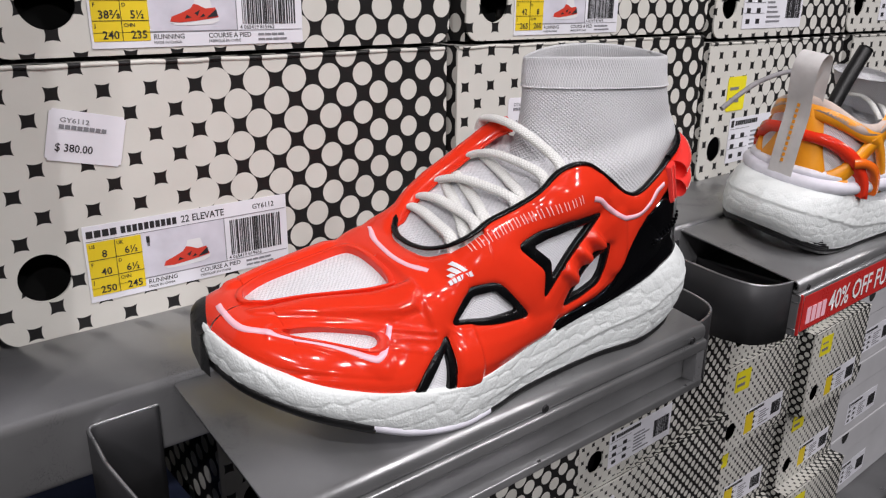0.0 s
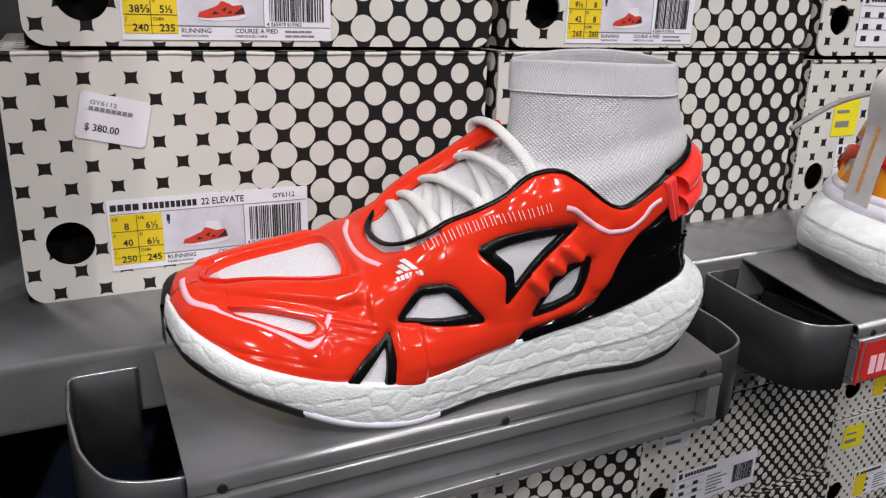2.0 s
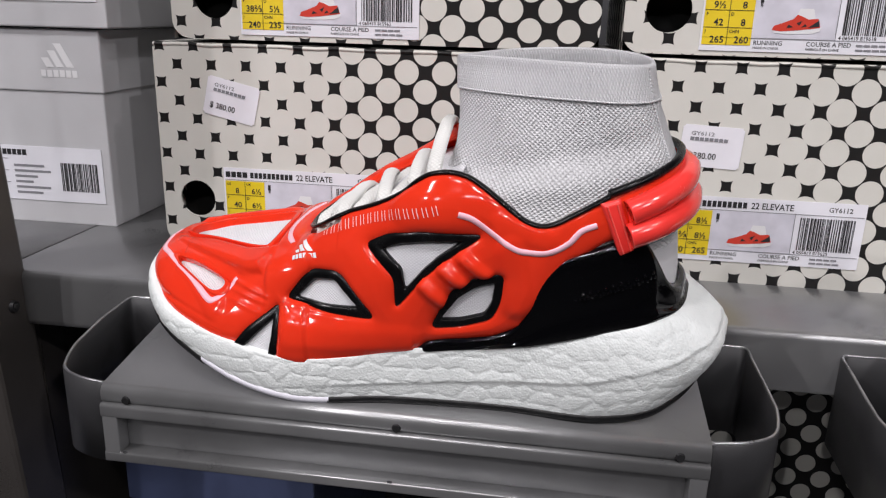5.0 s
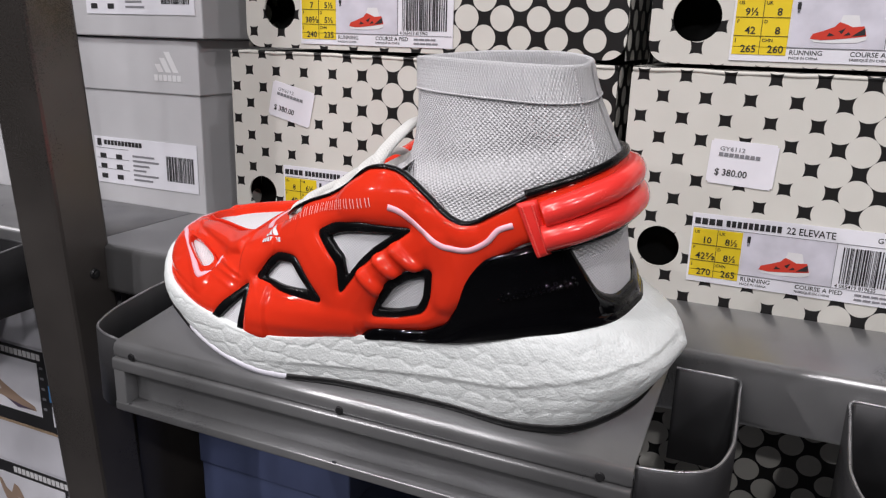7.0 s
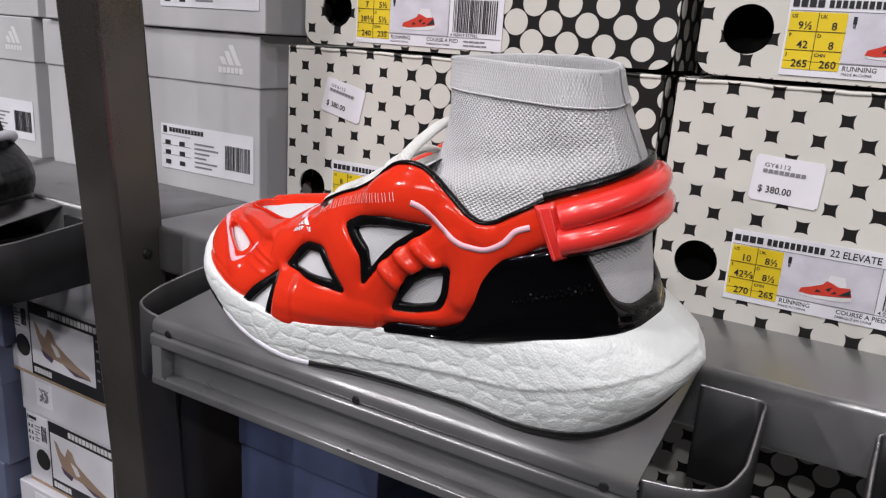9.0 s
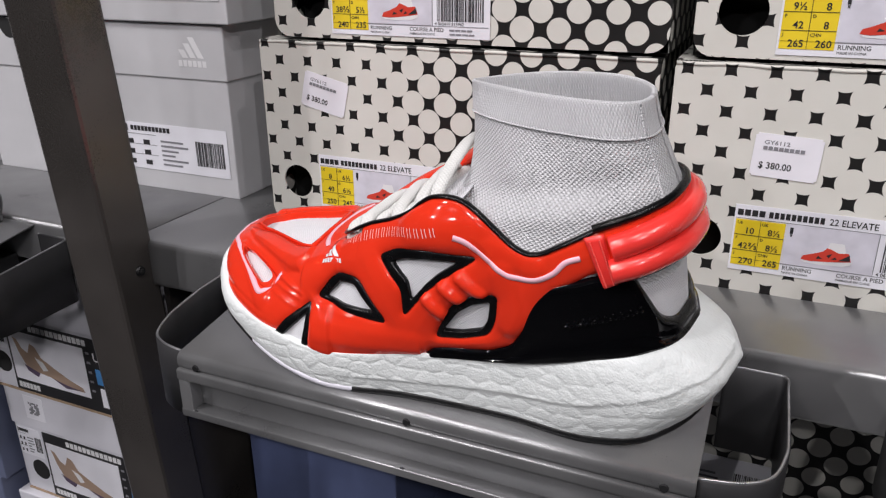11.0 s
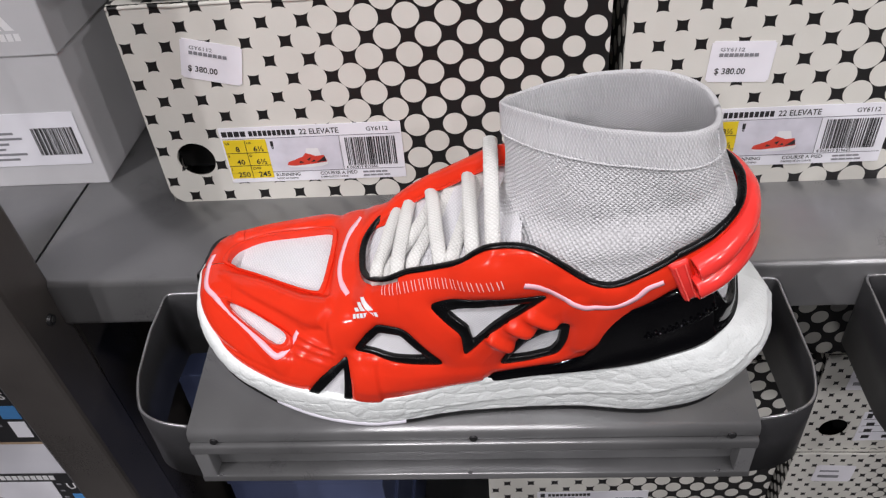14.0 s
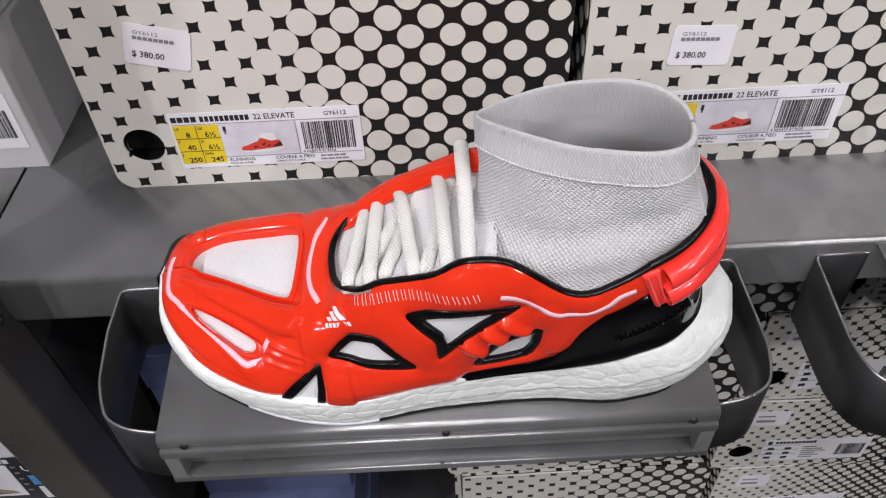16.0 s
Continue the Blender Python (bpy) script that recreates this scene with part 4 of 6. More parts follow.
def locate(a, b, axes):
    """u, h on the near side where the upper has these two coordinates (axes: 0 2 side view, 0 1 plan)."""
    a, b = np.asarray(a, float).ravel(), np.asarray(b, float).ravel()
    gu, gh, grid = (_U, _H, _GRID) if axes == SIDE else (_UP, _HP, _GRIDP)
    lo, hi = (0, .4999) if axes == SIDE else (2e-4, 1 - 2e-4)
    g = grid[..., list(axes)].reshape(-1, 2)
    i = np.array([np.argmin((g[:, 0] - p) ** 2 + (g[:, 1] - q) ** 2) for p, q in zip(a, b)])
    u, h = gu.ravel()[i].copy(), gh.ravel()[i].copy()
    for _ in range(6):
        p = base(u, h)[:, list(axes)]
        e = 1e-4
        ju = (base(np.clip(u + e, 0, 1), h)[:, list(axes)] - p) / e
        jh = (base(u, np.clip(h + e, 0, 1))[:, list(axes)] - p) / e
        r0, r1 = a - p[:, 0], b - p[:, 1]
        det = ju[:, 0] * jh[:, 1] - ju[:, 1] * jh[:, 0]
        det = np.where(abs(det) < 1e-9, 1e-9, det)
        su = (r0 * jh[:, 1] - r1 * jh[:, 0]) / det
        sh = (ju[:, 0] * r1 - ju[:, 1] * r0) / det
        u = np.clip(u + np.clip(su, -.02, .02), lo, hi)
        h = np.clip(h + np.clip(sh, -.05, .05), 0, .999)
    return u, h


def on_upper(a, b, axes, off):
    u, h = locate(a, b, axes)
    return base(u, h) + outward(np.clip(u, 2e-4, 1 - 2e-4), h) * np.asarray(off, float).reshape(-1, 1)


SIDE, PLAN = (0, 2), (0, 1)
MM = 0.001


def sdf(px, py, poly):
    """Signed distance to a closed outline, negative inside."""
    q = np.asarray(poly, float)
    d = np.full(px.shape, 1e9)
    inside = np.zeros(px.shape, bool)
    for (x0, y0), (x1, y1) in zip(q, np.roll(q, -1, 0)):
        ex, ey = x1 - x0, y1 - y0
        t = np.clip(((px - x0) * ex + (py - y0) * ey) / (ex * ex + ey * ey + 1e-15), 0, 1)
        d = np.minimum(d, np.hypot(px - x0 - t * ex, py - y0 - t * ey))
        c = ((y0 > py) != (y1 > py)) & (px < ex * (py - y0) / (ey + 1e-15) + x0)
        inside ^= c
    return np.where(inside, -d, d)


def capsule(px, py, a, b, r0, r1):
    ex, ey = b[0] - a[0], b[1] - a[1]
    t = np.clip(((px - a[0]) * ex + (py - a[1]) * ey) / (ex * ex + ey * ey), 0, 1)
    d = np.hypot(px - a[0] - t * ex, py - a[1] - t * ey)
    k = np.clip(1 - (d / (r0 + (r1 - r0) * t)) ** 2, 0, 1)
    return k * k * (3 - 2 * k)


def outline(pts, r, n=6):
    """A closed outline with straight sides and rounded corners (mm), evenly many points a corner and a side."""
    q = np.asarray(pts, float)
    out = []
    m = len(q)
    ends = []
    for i in range(m):
        a, p, b = q[i - 1], q[i], q[(i + 1) % m]
        la, lb = np.linalg.norm(a - p), np.linalg.norm(b - p)
        k = min(r, 0.45 * la, 0.45 * lb)
        ends.append((p + (a - p) / la * k, p, p + (b - p) / lb * k))
    for i in range(m):
        e0, p, e1 = ends[i]
        t = np.linspace(0, 1, n)[:, None]
        out.append(e0 * (1 - t) ** 2 + 2 * p * t * (1 - t) + e1 * t * t)
        nxt = ends[(i + 1) % m][0]
        out.append(e1 + (nxt - e1) * np.linspace(0, 1, n + 1, endpoint=False)[1:, None])
    return np.concatenate(out) * MM


# openings of the shell: inner and outer outline in the side view (mm), corner by corner
WIN = {
    "mid": ([(-47, 51.2), (-38.2, 60.4), (-27.5, 62.4), (-16, 51.9), (-35.5, 51.2)], 2.0,
            [(-53.4, 49.6), (-41.6, 64.5), (-24.8, 66.8), (-6.6, 46.6), (-35.3, 48.2)], 5.0),
    "large": ([(-4.2, 80), (4, 83.6), (15, 86), (31.2, 86.9), (21, 79.6), (14.6, 73.4), (6.4, 63.2), (4.6, 73)], 1.8,
              [(-13.2, 80.2), (-1, 87.2), (14, 90.6), (41.5, 90.2), (23.5, 77.2), (14.5, 69), (1.6, 52.6), (1.2, 68)], 3.6),
    "rear": ([(22.3, 48.8), (30.4, 60.1), (37.8, 65.5), (46.4, 68.4), (45.2, 58.3), (42.2, 52.8), (31.7, 49.6)], 1.8,
             [(17.4, 44), (26.2, 63.2), (36.2, 70.3), (51.6, 73.6), (49.8, 60), (46, 50.4), (32, 45.8)], 4.0),
    "fore": ([(-73.5, 26), (-66.3, 33.5), (-57.6, 41.6), (-58.2, 34), (-59.8, 25)], 1.0,
             [(-79.5, 26), (-71, 36), (-54.6, 48.2), (-53.4, 35), (-54.8, 25)], 3.0),
}
WIN = {k: (outline(a, ra), outline(b, rb)) for k, (a, ra, b, rb) in WIN.items()}
TOE_WIN = smooth_line(np.array([(-125, 72), (-121, 82), (-108, 86), (-86, 85), (-69, 83), (-65, 76), (-65, 60), (-67, 44), (-72, 43), (-97, 55), (-118, 66)]) * MM, 90, True)
SLIT = smooth_line(np.array([(-122, 48.5), (-112, 43.5), (-98, 35), (-85, 26.5), (-85.5, 22.5), (-92, 23), (-104, 31), (-116, 41)]) * MM, 70, True)
COLLAR = np.array([(-47, 76), (-43, 80), (-32, 86), (-21, 91), (-9, 96), (3, 103), (10, 109), (17, 113.5), (25, 115), (32, 114), (40, 110), (49, 104), (57, 98.5), (64, 96), (71, 97.5), (77, 101), (94, 111), (112, 119), (126, 124), (140, 126)]) * MM
COUNTER = np.array([(12, 30), (15, 35.5), (46, 40.5), (58, 46.5), (65, 58), (71, 71), (77, 80), (92, 90), (112, 97), (126, 101), (140, 102)]) * MM


THROAT = smooth_line(np.array([(-10, 88), (-30, 86), (-36.5, 81.5), (-43, 75.5), (-47, 68), (-48, 60), (-47.5, 53), (-46, 45), (-42.2, 38), (-36.5, 33), (-30, 30.3), (-10, 27)]) * MM, 120)
SHELL = []


def on_shell(a, b, axes, extra):
    """A point on the cage's outer face, a little proud of it."""
    u, h = locate(a, b, axes)
    gu, gh, off = SHELL
    i = np.clip(np.interp(u, gu, np.arange(len(gu))), 0, len(gu) - 1.001)
    j = np.clip(np.interp(h, gh, np.arange(len(gh))), 0, len(gh) - 1.001)
    i0, j0 = i.astype(int), j.astype(int)
    fi, fj = i - i0, j - j0
    o = (off[i0, j0] * (1 - fi) + off[i0 + 1, j0] * fi) * (1 - fj) + (off[i0, j0 + 1] * (1 - fi) + off[i0 + 1, j0 + 1] * fi) * fj
    return base(u, h) + outward(u, h) * (o + np.asarray(extra, float)).reshape(-1, 1)


def build_shell(parent):
    """The puffy red cage: an offset of the upper with openings, ribs and rounded borders."""
    u = np.concatenate([np.linspace(0, 0.5, 640), np.linspace(0.5, 1.0, 220)[1:]])
    h = np.linspace(-0.02, 1.0, 210)
    n, m = len(u), len(h)
    U, Hh = np.meshgrid(u, h, indexing="ij")
    P = base(U, np.clip(Hh, 0, 1))
    Nn = outward(np.clip(U, 2e-4, 1 - 2e-4), np.clip(Hh, 2e-4, 1 - 2e-4))
    X, Y, Z = P[..., 0], P[..., 1], P[..., 2]
    near = (U <= 0.5)
    far_off = np.where(near, 0, 0.05)
    cut = np.full(X.shape, 1e9)
    for a, b in WIN.values():
        mid = a * 0.14 + b * 0.86
        d = sdf(X, Z, mid)
        cut = np.minimum(cut, np.where(near & (Y < 0.045), d, 1e9))
    d_toe = sdf(X, Y, TOE_WIN)
    d_slit = sdf(X, Y, SLIT)
    toe_ok = (X < -0.05)
    cut = np.minimum(cut, np.where(toe_ok, d_toe, 1e9))
    cut = np.minimum(cut, np.where(toe_ok & near, d_slit, 1e9))
    zc = np.interp(X, COLLAR[:, 0], COLLAR[:, 1])
    d_col = (zc - Z) * 0.8
    d_throat = np.where(X < -0.026, sdf(X, Y, THROAT), d_col)
    zl = np.interp(X, COUNTER[:, 0], COUNTER[:, 1])
    d_cnt = np.where(X > 0.010, (Z - zl) * 0.75, 1e9)
    edge = np.minimum(np.minimum(cut, d_throat), d_cnt)
    # thickness rounds off towards every border and swells between them
    e = np.clip(edge, 0, 1)
    off = 0.0009 + 0.0017 * (1 - np.exp(-e / 0.0013)) + 0.0015 * (1 - np.exp(-e / 0.010))
    low = Z - bz(X)
    off -= 0.0022 * np.exp(-np.clip(low, 0, 1) / 0.004)
    # ribs and pads, softened where they meet
    body = off
    off = np.zeros(X.shape)
    # the wedge that runs from the toe to a blunt end at the instep
    wedge = np.array([(-128, 66), (-116, 62.5), (-101.5, 56.5), (-78, 44), (-66, 39.5), (-60, 37), (-59.5, 30), (-64, 24.5), (-76, 27.2), (-105, 43.9), (-127, 60)]) * MM
    dw = np.clip(-sdf(X, Y, wedge) / .0042, 0, 1)
    off += np.where(X < -0.045, (0.0012 + 0.0026 * np.clip((X + .125) / .06, 0, 1)) * dw * (2 - dw), 0)
    for a, b, r0, r1, hh in (((-124, 49), (-88, 18), 4, 6, 1.0), ((-122, 90), (-72, 92), 5, 7, 2.6)):
        off += np.where(X < -0.045, hh * MM * capsule(X, Y, np.array(a) * MM, np.array(b) * MM, r0 * MM, r1 * MM), 0)
    for a, b, r0, r1, hh in (((32, 80), (42.5, 71.5), 3.7, 3.8, 3.2), ((23.5, 74.5), (34, 65.5), 3.7, 3.8, 3.4), ((14.5, 66.5), (25, 57), 3.7, 3.8, 3.2),
                             ((48, 95), (68, 91), 7, 7, 1.0), ((8, 99), (38, 101), 10, 10, 1.2), ((-48, 36), (6, 38), 8, 9, 1.0), ((53, 84), (57, 60), 8, 9, 1.6)):
        off += np.where(near & (Y < 0.05), hh * MM * capsule(X, Z, np.array(a) * MM, np.array(b) * MM, r0 * MM, r1 * MM), 0)
    # the strap across the instep stands proud of the toe box
    off += np.where(X < -0.04, 0.0016 * np.clip((X + 0.0630) / 0.002, 0, 1) * np.clip((-0.010 - X) / 0.03, 0, 1), 0)
    for _ in range(5):
        off[1:-1] = (off[:-2] + 2 * off[1:-1] + off[2:]) / 4
        off[:, 1:-1] = (off[:, :-2] + 2 * off[:, 1:-1] + off[:, 2:]) / 4
    # engraved lines and the stack of ridges before the front window
    def beside(line, n):
        q = smooth_line(np.array(line) * MM, n)
        d = np.full(X.shape, 1.0)
        for a, b in zip(q[:-1], q[1:]):
            e = b - a
            t = np.clip(((P - a) @ e) / (e @ e), 0, 1)
            d = np.minimum(d, np.linalg.norm(P - a - t[..., None] * e, axis=-1))
        return d

    for line, deep, wide_ in (([(-53, 2, 28.2), (-32, 4, 30.6), (-9, 7, 35), (6, 9, 38.6), (20, 9.5, 40.4), (36, 10.5, 41.6)], 0.5, 0.8),
                              ([(-137, 54, 43.5), (-134, 44, 42.3), (-125, 33, 41), (-108, 20.5, 40), (-87, 11, 36.8), (-77, 8.5, 35.6)], 1.0, 1.1),
                              ([(-127, 61, 53), (-105, 45, 54), (-76, 28.5, 55), (-66, 25, 57)], 0.9, 1.1)):
        off -= deep * MM * np.exp(-(beside(line, 30) / (wide_ * MM)) ** 2)
    for a, b in (((-80, 25.5, 51.5), (-61, 17.5, 49.5)), ((-82, 22.5, 49.5), (-62, 15.5, 46.6)), ((-84, 19.5, 47), (-65, 12.5, 43))):
        off += 1.0 * MM * np.exp(-(beside((a, b), 3) / (1.3 * MM)) ** 2)
    off = np.maximum(body + off, 0.0008)
    SHELL[:] = [u, h, off]
    Q = P + Nn * off[..., None]
    # draw the border vertices onto the border so that it runs clean
    gx = np.gradient(edge, axis=0)
    gz = np.gradient(edge, axis=1)
    du = np.gradient(Q, axis=0)
    dh = np.gradient(Q, axis=1)
    g2 = gx * gx + gz * gz + 1e-12
    su, sh = np.clip(-edge * gx / g2, -.8, .8), np.clip(-edge * gz / g2, -.8, .8)
    snap = (np.abs(edge) < 0.75 * np.sqrt(g2)) & (np.sqrt(g2) < 0.01)
    Q = np.where(snap[..., None], Q + du * su[..., None] + dh * sh[..., None], Q)
    f = quads(n, m)
    ef = edge.ravel()[f].mean(1)
    f = f[(ef > 0)]
    used = np.unique(f)
    remap = -np.ones(n * m, int)
    remap[used] = np.arange(len(used))
    return sheet("outer_shell", Q.reshape(-1, 3)[used], remap[f], RED, parent, "glossy red moulded outer cage")


def build_knit(parent):
    """The white knit bootie under the cage."""
    u = np.linspace(0, 1, 420)
    h = np.linspace(0, 1.0, 90)
    U, Hh = np.meshgrid(u, h, indexing="ij")
    P = base(U, Hh)
    cap = curve([-.15, -.06, -.045, -.02, .01, .035, .06, .14], [.08, .072, .0735, .087, .103, .118, .16, .17])(P[..., 0])
    over = np.clip(P[..., 2] - cap, 0, 1)
    P[..., 2] -= over * 0.93
    P += outward(np.clip(U, 2e-4, 1 - 2e-4), np.clip(Hh, 2e-4, 1 - 2e-4)) * -0.0006
    per = np.cumsum(np.concatenate([[0], np.linalg.norm(np.diff(P[:, 20], axis=0), axis=1)]))
    weave = np.stack([np.repeat(per[:, None], len(h), 1), P[..., 2] + P[..., 1] * 0.6, np.zeros(U.shape)], -1)
    f = quads(len(u), len(h))
    zz = np.interp(P[..., 0], COLLAR[:, 0], COLLAR[:, 1]) + 0.001
    gone = ((P[..., 0] > 0.030) & (P[..., 2] > zz - 0.004)).ravel()[f].any(1)
    return sheet("knit_upper", P.reshape(-1, 3), f[~gone], KNIT_FINE, parent, "white knitted bootie under the cage", weave.reshape(-1, 3))


def build_sock(parent):
    """The high knitted ankle collar, doubled over at its top."""
    n = 160
    a = np.linspace(0, 2 * np.pi, n, endpoint=False)      # 0 at the heel, quarter turn towards the far side
    zs = np.linspace(0.084, 0.1452, 46)
    top_shift = 0.0012 * np.cos(a) - 0.0008 * np.cos(2 * a) - 0.0010 * np.sin(a)
    fx = curve([.08, .10, .115, .13, .15, .168], [.004, .0140, .0215, .0235, .0225, .0220])
    rx = curve([.08, .10, .115, .13, .15, .168], [.127, .1260, .1240, .1180, .1100, .1065])
    wy = curve([.08, .10, .115, .13, .15, .168], [.041, .0365, .0310, .0270, .0225, .0195])

    def ring(z, grow=0.0):
        k = np.clip((z - 0.13) / 0.035, 0, 1)
        cx, ax = (fx(z) + rx(z)) / 2, (rx(z) - fx(z)) / 2 + grow
        c, s = np.cos(a), np.sin(a)
        pw = np.where(c > 0, 0.78, 0.92)
        c2, s2 = np.sign(c) * np.abs(c) ** pw, np.sign(s) * np.abs(s) ** pw
        tk = np.clip((z - .095) / .06, 0, 1)
        taper = 1 + tk * (-0.12 + 0.42 * c - 0.10 * np.cos(2 * a))
        wr = 0.0009 * np.sin(5 * a + 90 * z) * np.clip((z - .09) / .02, 0, 1) * (1 - k) + (0.0026 * np.exp(-((z - .112 - .012 * np.cos(a)) / .006) ** 2) - 0.0012 * np.exp(-((z - .122 - .012 * np.cos(a)) / .005) ** 2)) * np.clip(-s * 2, 0, 1)
        y = 0.055 + tk * (0.0055 - 0.0055 * c) + s2 * ((wy(z) + grow) * taper + wr)
        x = cx + c2 * ax
        return np.stack([x, y, np.full(n, z) + top_shift * np.clip((z - .10) / .055, 0, 1)], -1)

    rows = [ring(z) for z in zs]
    per = np.cumsum(np.concatenate([[0], np.linalg.norm(np.diff(rows[30], axis=0), axis=1)]))
    body = np.stack(rows[:46])
    weave = np.stack([np.tile(per, 46), np.repeat(zs[:46], n), np.zeros(46 * n)], -1)
    sock = sheet("ankle_sock", body.reshape(-1, 3), quads(46, n, False, True), KNIT, parent, "white knitted ankle sock", weave)
    cuff_rows = [ring(.1446, -.0002), ring(.1451, .0007)] + [ring(z, .0008) for z in np.linspace(.1458, .1585, 10)]
    for k in range(1, 7):
        t = math.pi * k / 6
        cuff_rows.append(ring(.1585 + 0.0011 * math.sin(t), .0008 - 0.0024 * (1 - math.cos(t)) / 2))
    cuff_rows += [ring(z, -.0018) for z in np.linspace(.156, .137, 8)]
    cr = np.stack(cuff_rows)
    m = len(cuff_rows)
    weave = np.stack([np.tile(per, m), np.repeat(np.linspace(0, .044, m), n), np.zeros(m * n)], -1)
    cuff = sheet("cuff", cr.reshape(-1, 3), quads(m, n, False, True), KNIT_RIB, parent, "white ribbed cuff folded at the top", weave)
    inner = np.stack([ring(z, -.0020) for z in np.linspace(.137, .07, 24)])
    weave = np.stack([np.tile(per, 24), np.repeat(np.linspace(0, .08, 24), n), np.zeros(24 * n)], -1)
    sheet("sock_lining", inner.reshape(-1, 3), quads(24, n, False, True)[:, ::-1], KNIT, parent, "", weave)
    # seams: round the cuff and up the rear
    seam = ring(.1449, .0006)
    tube("cuff_seam", seam, 0.0006, KNIT_RIB, parent, seg=6, closed=True)
    k = int(n * (1 - 0.075))
    tube("rear_seam", [ring(z, 0.0003 if z < .145 else .0008)[k] for z in np.linspace(.097, .1585, 40)], 0.00055, KNIT_RIB, parent, "stitched seam up the rear of the sock", seg=6)


def rim(name, inner, outer, parent, mat, axes=SIDE, lift=0.0020, n=96):
    """A raised rim between two outlines on the upper."""
    rows = []
    for k, off in ((0.0, -0.0007), (0.02, lift * 0.6), (0.07, lift - 0.0003), (0.14, lift), (0.90, lift + 0.0001), (0.97, lift - 0.0002), (1.0, lift - 0.0008), (1.03, 0.0004)):
        q = inner * (1 - k) + outer * k
        rows.append(on_upper(q[:, 0], q[:, 1], axes, np.full(len(q), off)))
    v = np.stack(rows)
    return sheet(name, v.reshape(-1, 3), quads(len(rows), v.shape[1], False, True), mat, parent, "satin black moulded window rim" if mat is BLACK_SOFT else "")


def ribbon(name, line, width, off, mat, parent, axes=SIDE, label="", n=70, rise=0.0004):
    """A printed stripe that follows the cage."""
    p = smooth_line(np.array(line) * MM, n)
    d = np.gradient(p, axis=0)
    d /= np.linalg.norm(d, axis=1, keepdims=True)
    w = np.stack([-d[:, 1], d[:, 0]], -1)
    wd = np.full(n, width) * MM / 2
    rows = []
    for k, z in ((-1, -0.0006), (-0.94, rise * 0.9), (0, rise), (0.94, rise * 0.9), (1, -0.0006)):
        q = p + w * (wd * k)[:, None]
        rows.append(on_shell(q[:, 0], q[:, 1], axes, np.full(n, z)))
    v = np.stack(rows)
    return sheet(name, v.reshape(-1, 3), quads(5, n), mat, parent, label)


def build_midsole(parent, mat=None, wedge=1.0):
    """The white foam midsole with its cell relief, a crease and a flared heel."""
    vs = [0, .03, .07, .12, .2, .28, .36, .42, .46, .485, .5]
    mx = curve(vs, [-.144, -.140, -.125, -.102, -.052, 0, .056, .101, .133, .152, .158])
    ml = curve(vs, [.071, .047, .0240, .0100, .0012, .0075, .0095, .0055, .0130, .033, .055])
    mm_ = curve(vs, [.071, .0955, .1070, .1115, .112, .104, .101, .101, .093, .076, .055])
    zb = curve([-.147, -.134, -.113, -.095, -.08, -.06, 0, .08, .115, .14, .163], [.0335, .0300, .0235, .0168, .0112, .0064, .0052, .0052, .0075, .0130, .0215])
    nu, nk = 900, 56
    u = np.linspace(0, 1, nu, endpoint=False)
    lat = u <= .5
    v = np.where(lat, u, 1 - u)
    wide = np.stack([mx(v), np.where(lat, ml(v), mm_(v))], -1)
    top = np.stack([bx(v), np.where(lat, by_lat(v), by_med(v))], -1)
    ctr = np.stack([np.clip(top[:, 0], -.10, .09), np.full(nu, .056)], -1)
    out = top - ctr
    out /= np.linalg.norm(out, axis=1, keepdims=True)
    topo = top + out * 0.0022
    k = np.linspace(0, 1, nk)
    K = k[None, :]
    bulge = np.where(K > .42, np.sqrt(np.clip(1 - ((K - .42) / .60) ** 2, 0, 1)), 1 - .34 * (np.clip(.42 - K, 0, 1) / .42) ** 2.2)
    # towards the heel the section sharpens to a wedge with its edge at the crease
    hw = np.clip((wide[:, :1] - .095) / .06, 0, 1) * wedge
    hw = hw * hw * (3 - 2 * hw)
    sharp = np.where(K > .44, 1 - .90 * (np.clip(K - .44, 0, 1) / .56) ** 1.55, 1 - .40 * (np.clip(.44 - K, 0, 1) / .44) ** 1.6)
    bulge = bulge * (1 - hw) + sharp * hw
    plan = topo[:, None] + (wide - topo)[:, None] * bulge[..., None]
    z0, z1 = zb(wide[:, 0]), bz(top[:, 0]) + 0.0016
    z = z0[:, None] + (z1 - z0)[:, None] * K
    P = np.concatenate([plan, z[..., None]], -1)
    per = np.cumsum(np.linalg.norm(np.roll(wide, -1, 0) - wide, axis=1))
    S = np.repeat(per[:, None], nk, 1)
    # foam cells
    rng_ = np.random.RandomState(5)
    cs, cz = 0.0112, 0.0078
    gs, gz = S / cs, z / cz
    F1 = np.full(S.shape, 9.0)
    jit = rng_.rand(200, 40, 2)
    F2 = F1.copy()
    for di in (-1, 0, 1):
        for dj in (-1, 0, 1):
            ci, cj = np.floor(gs).astype(int) + di, np.floor(gz).astype(int) + dj
            jj = jit[ci % 200, cj % 40]
            d = np.hypot(gs - ci - (cj % 2) * .5 - .15 - .7 * jj[..., 0], gz - cj - .15 - .7 * jj[..., 1])
            F2 = np.minimum(F2, np.maximum(F1, d))
            F1 = np.minimum(F1, d)
    cell = np.clip((F2 - F1) / 0.46, 0, 1)
    cell = 1 - (1 - cell) ** 2
    zc = curve([-.15, -.06, -.02, .034, .087, .125, .165], [.010, .011, .0125, .0170, .0245, .0350, .0440])(P[..., 0])
    dc = z - zc
    crease = np.where(P[..., 0] > -.05, 1, 0) * np.clip((P[..., 0] + .05) / .04, 0, 1)
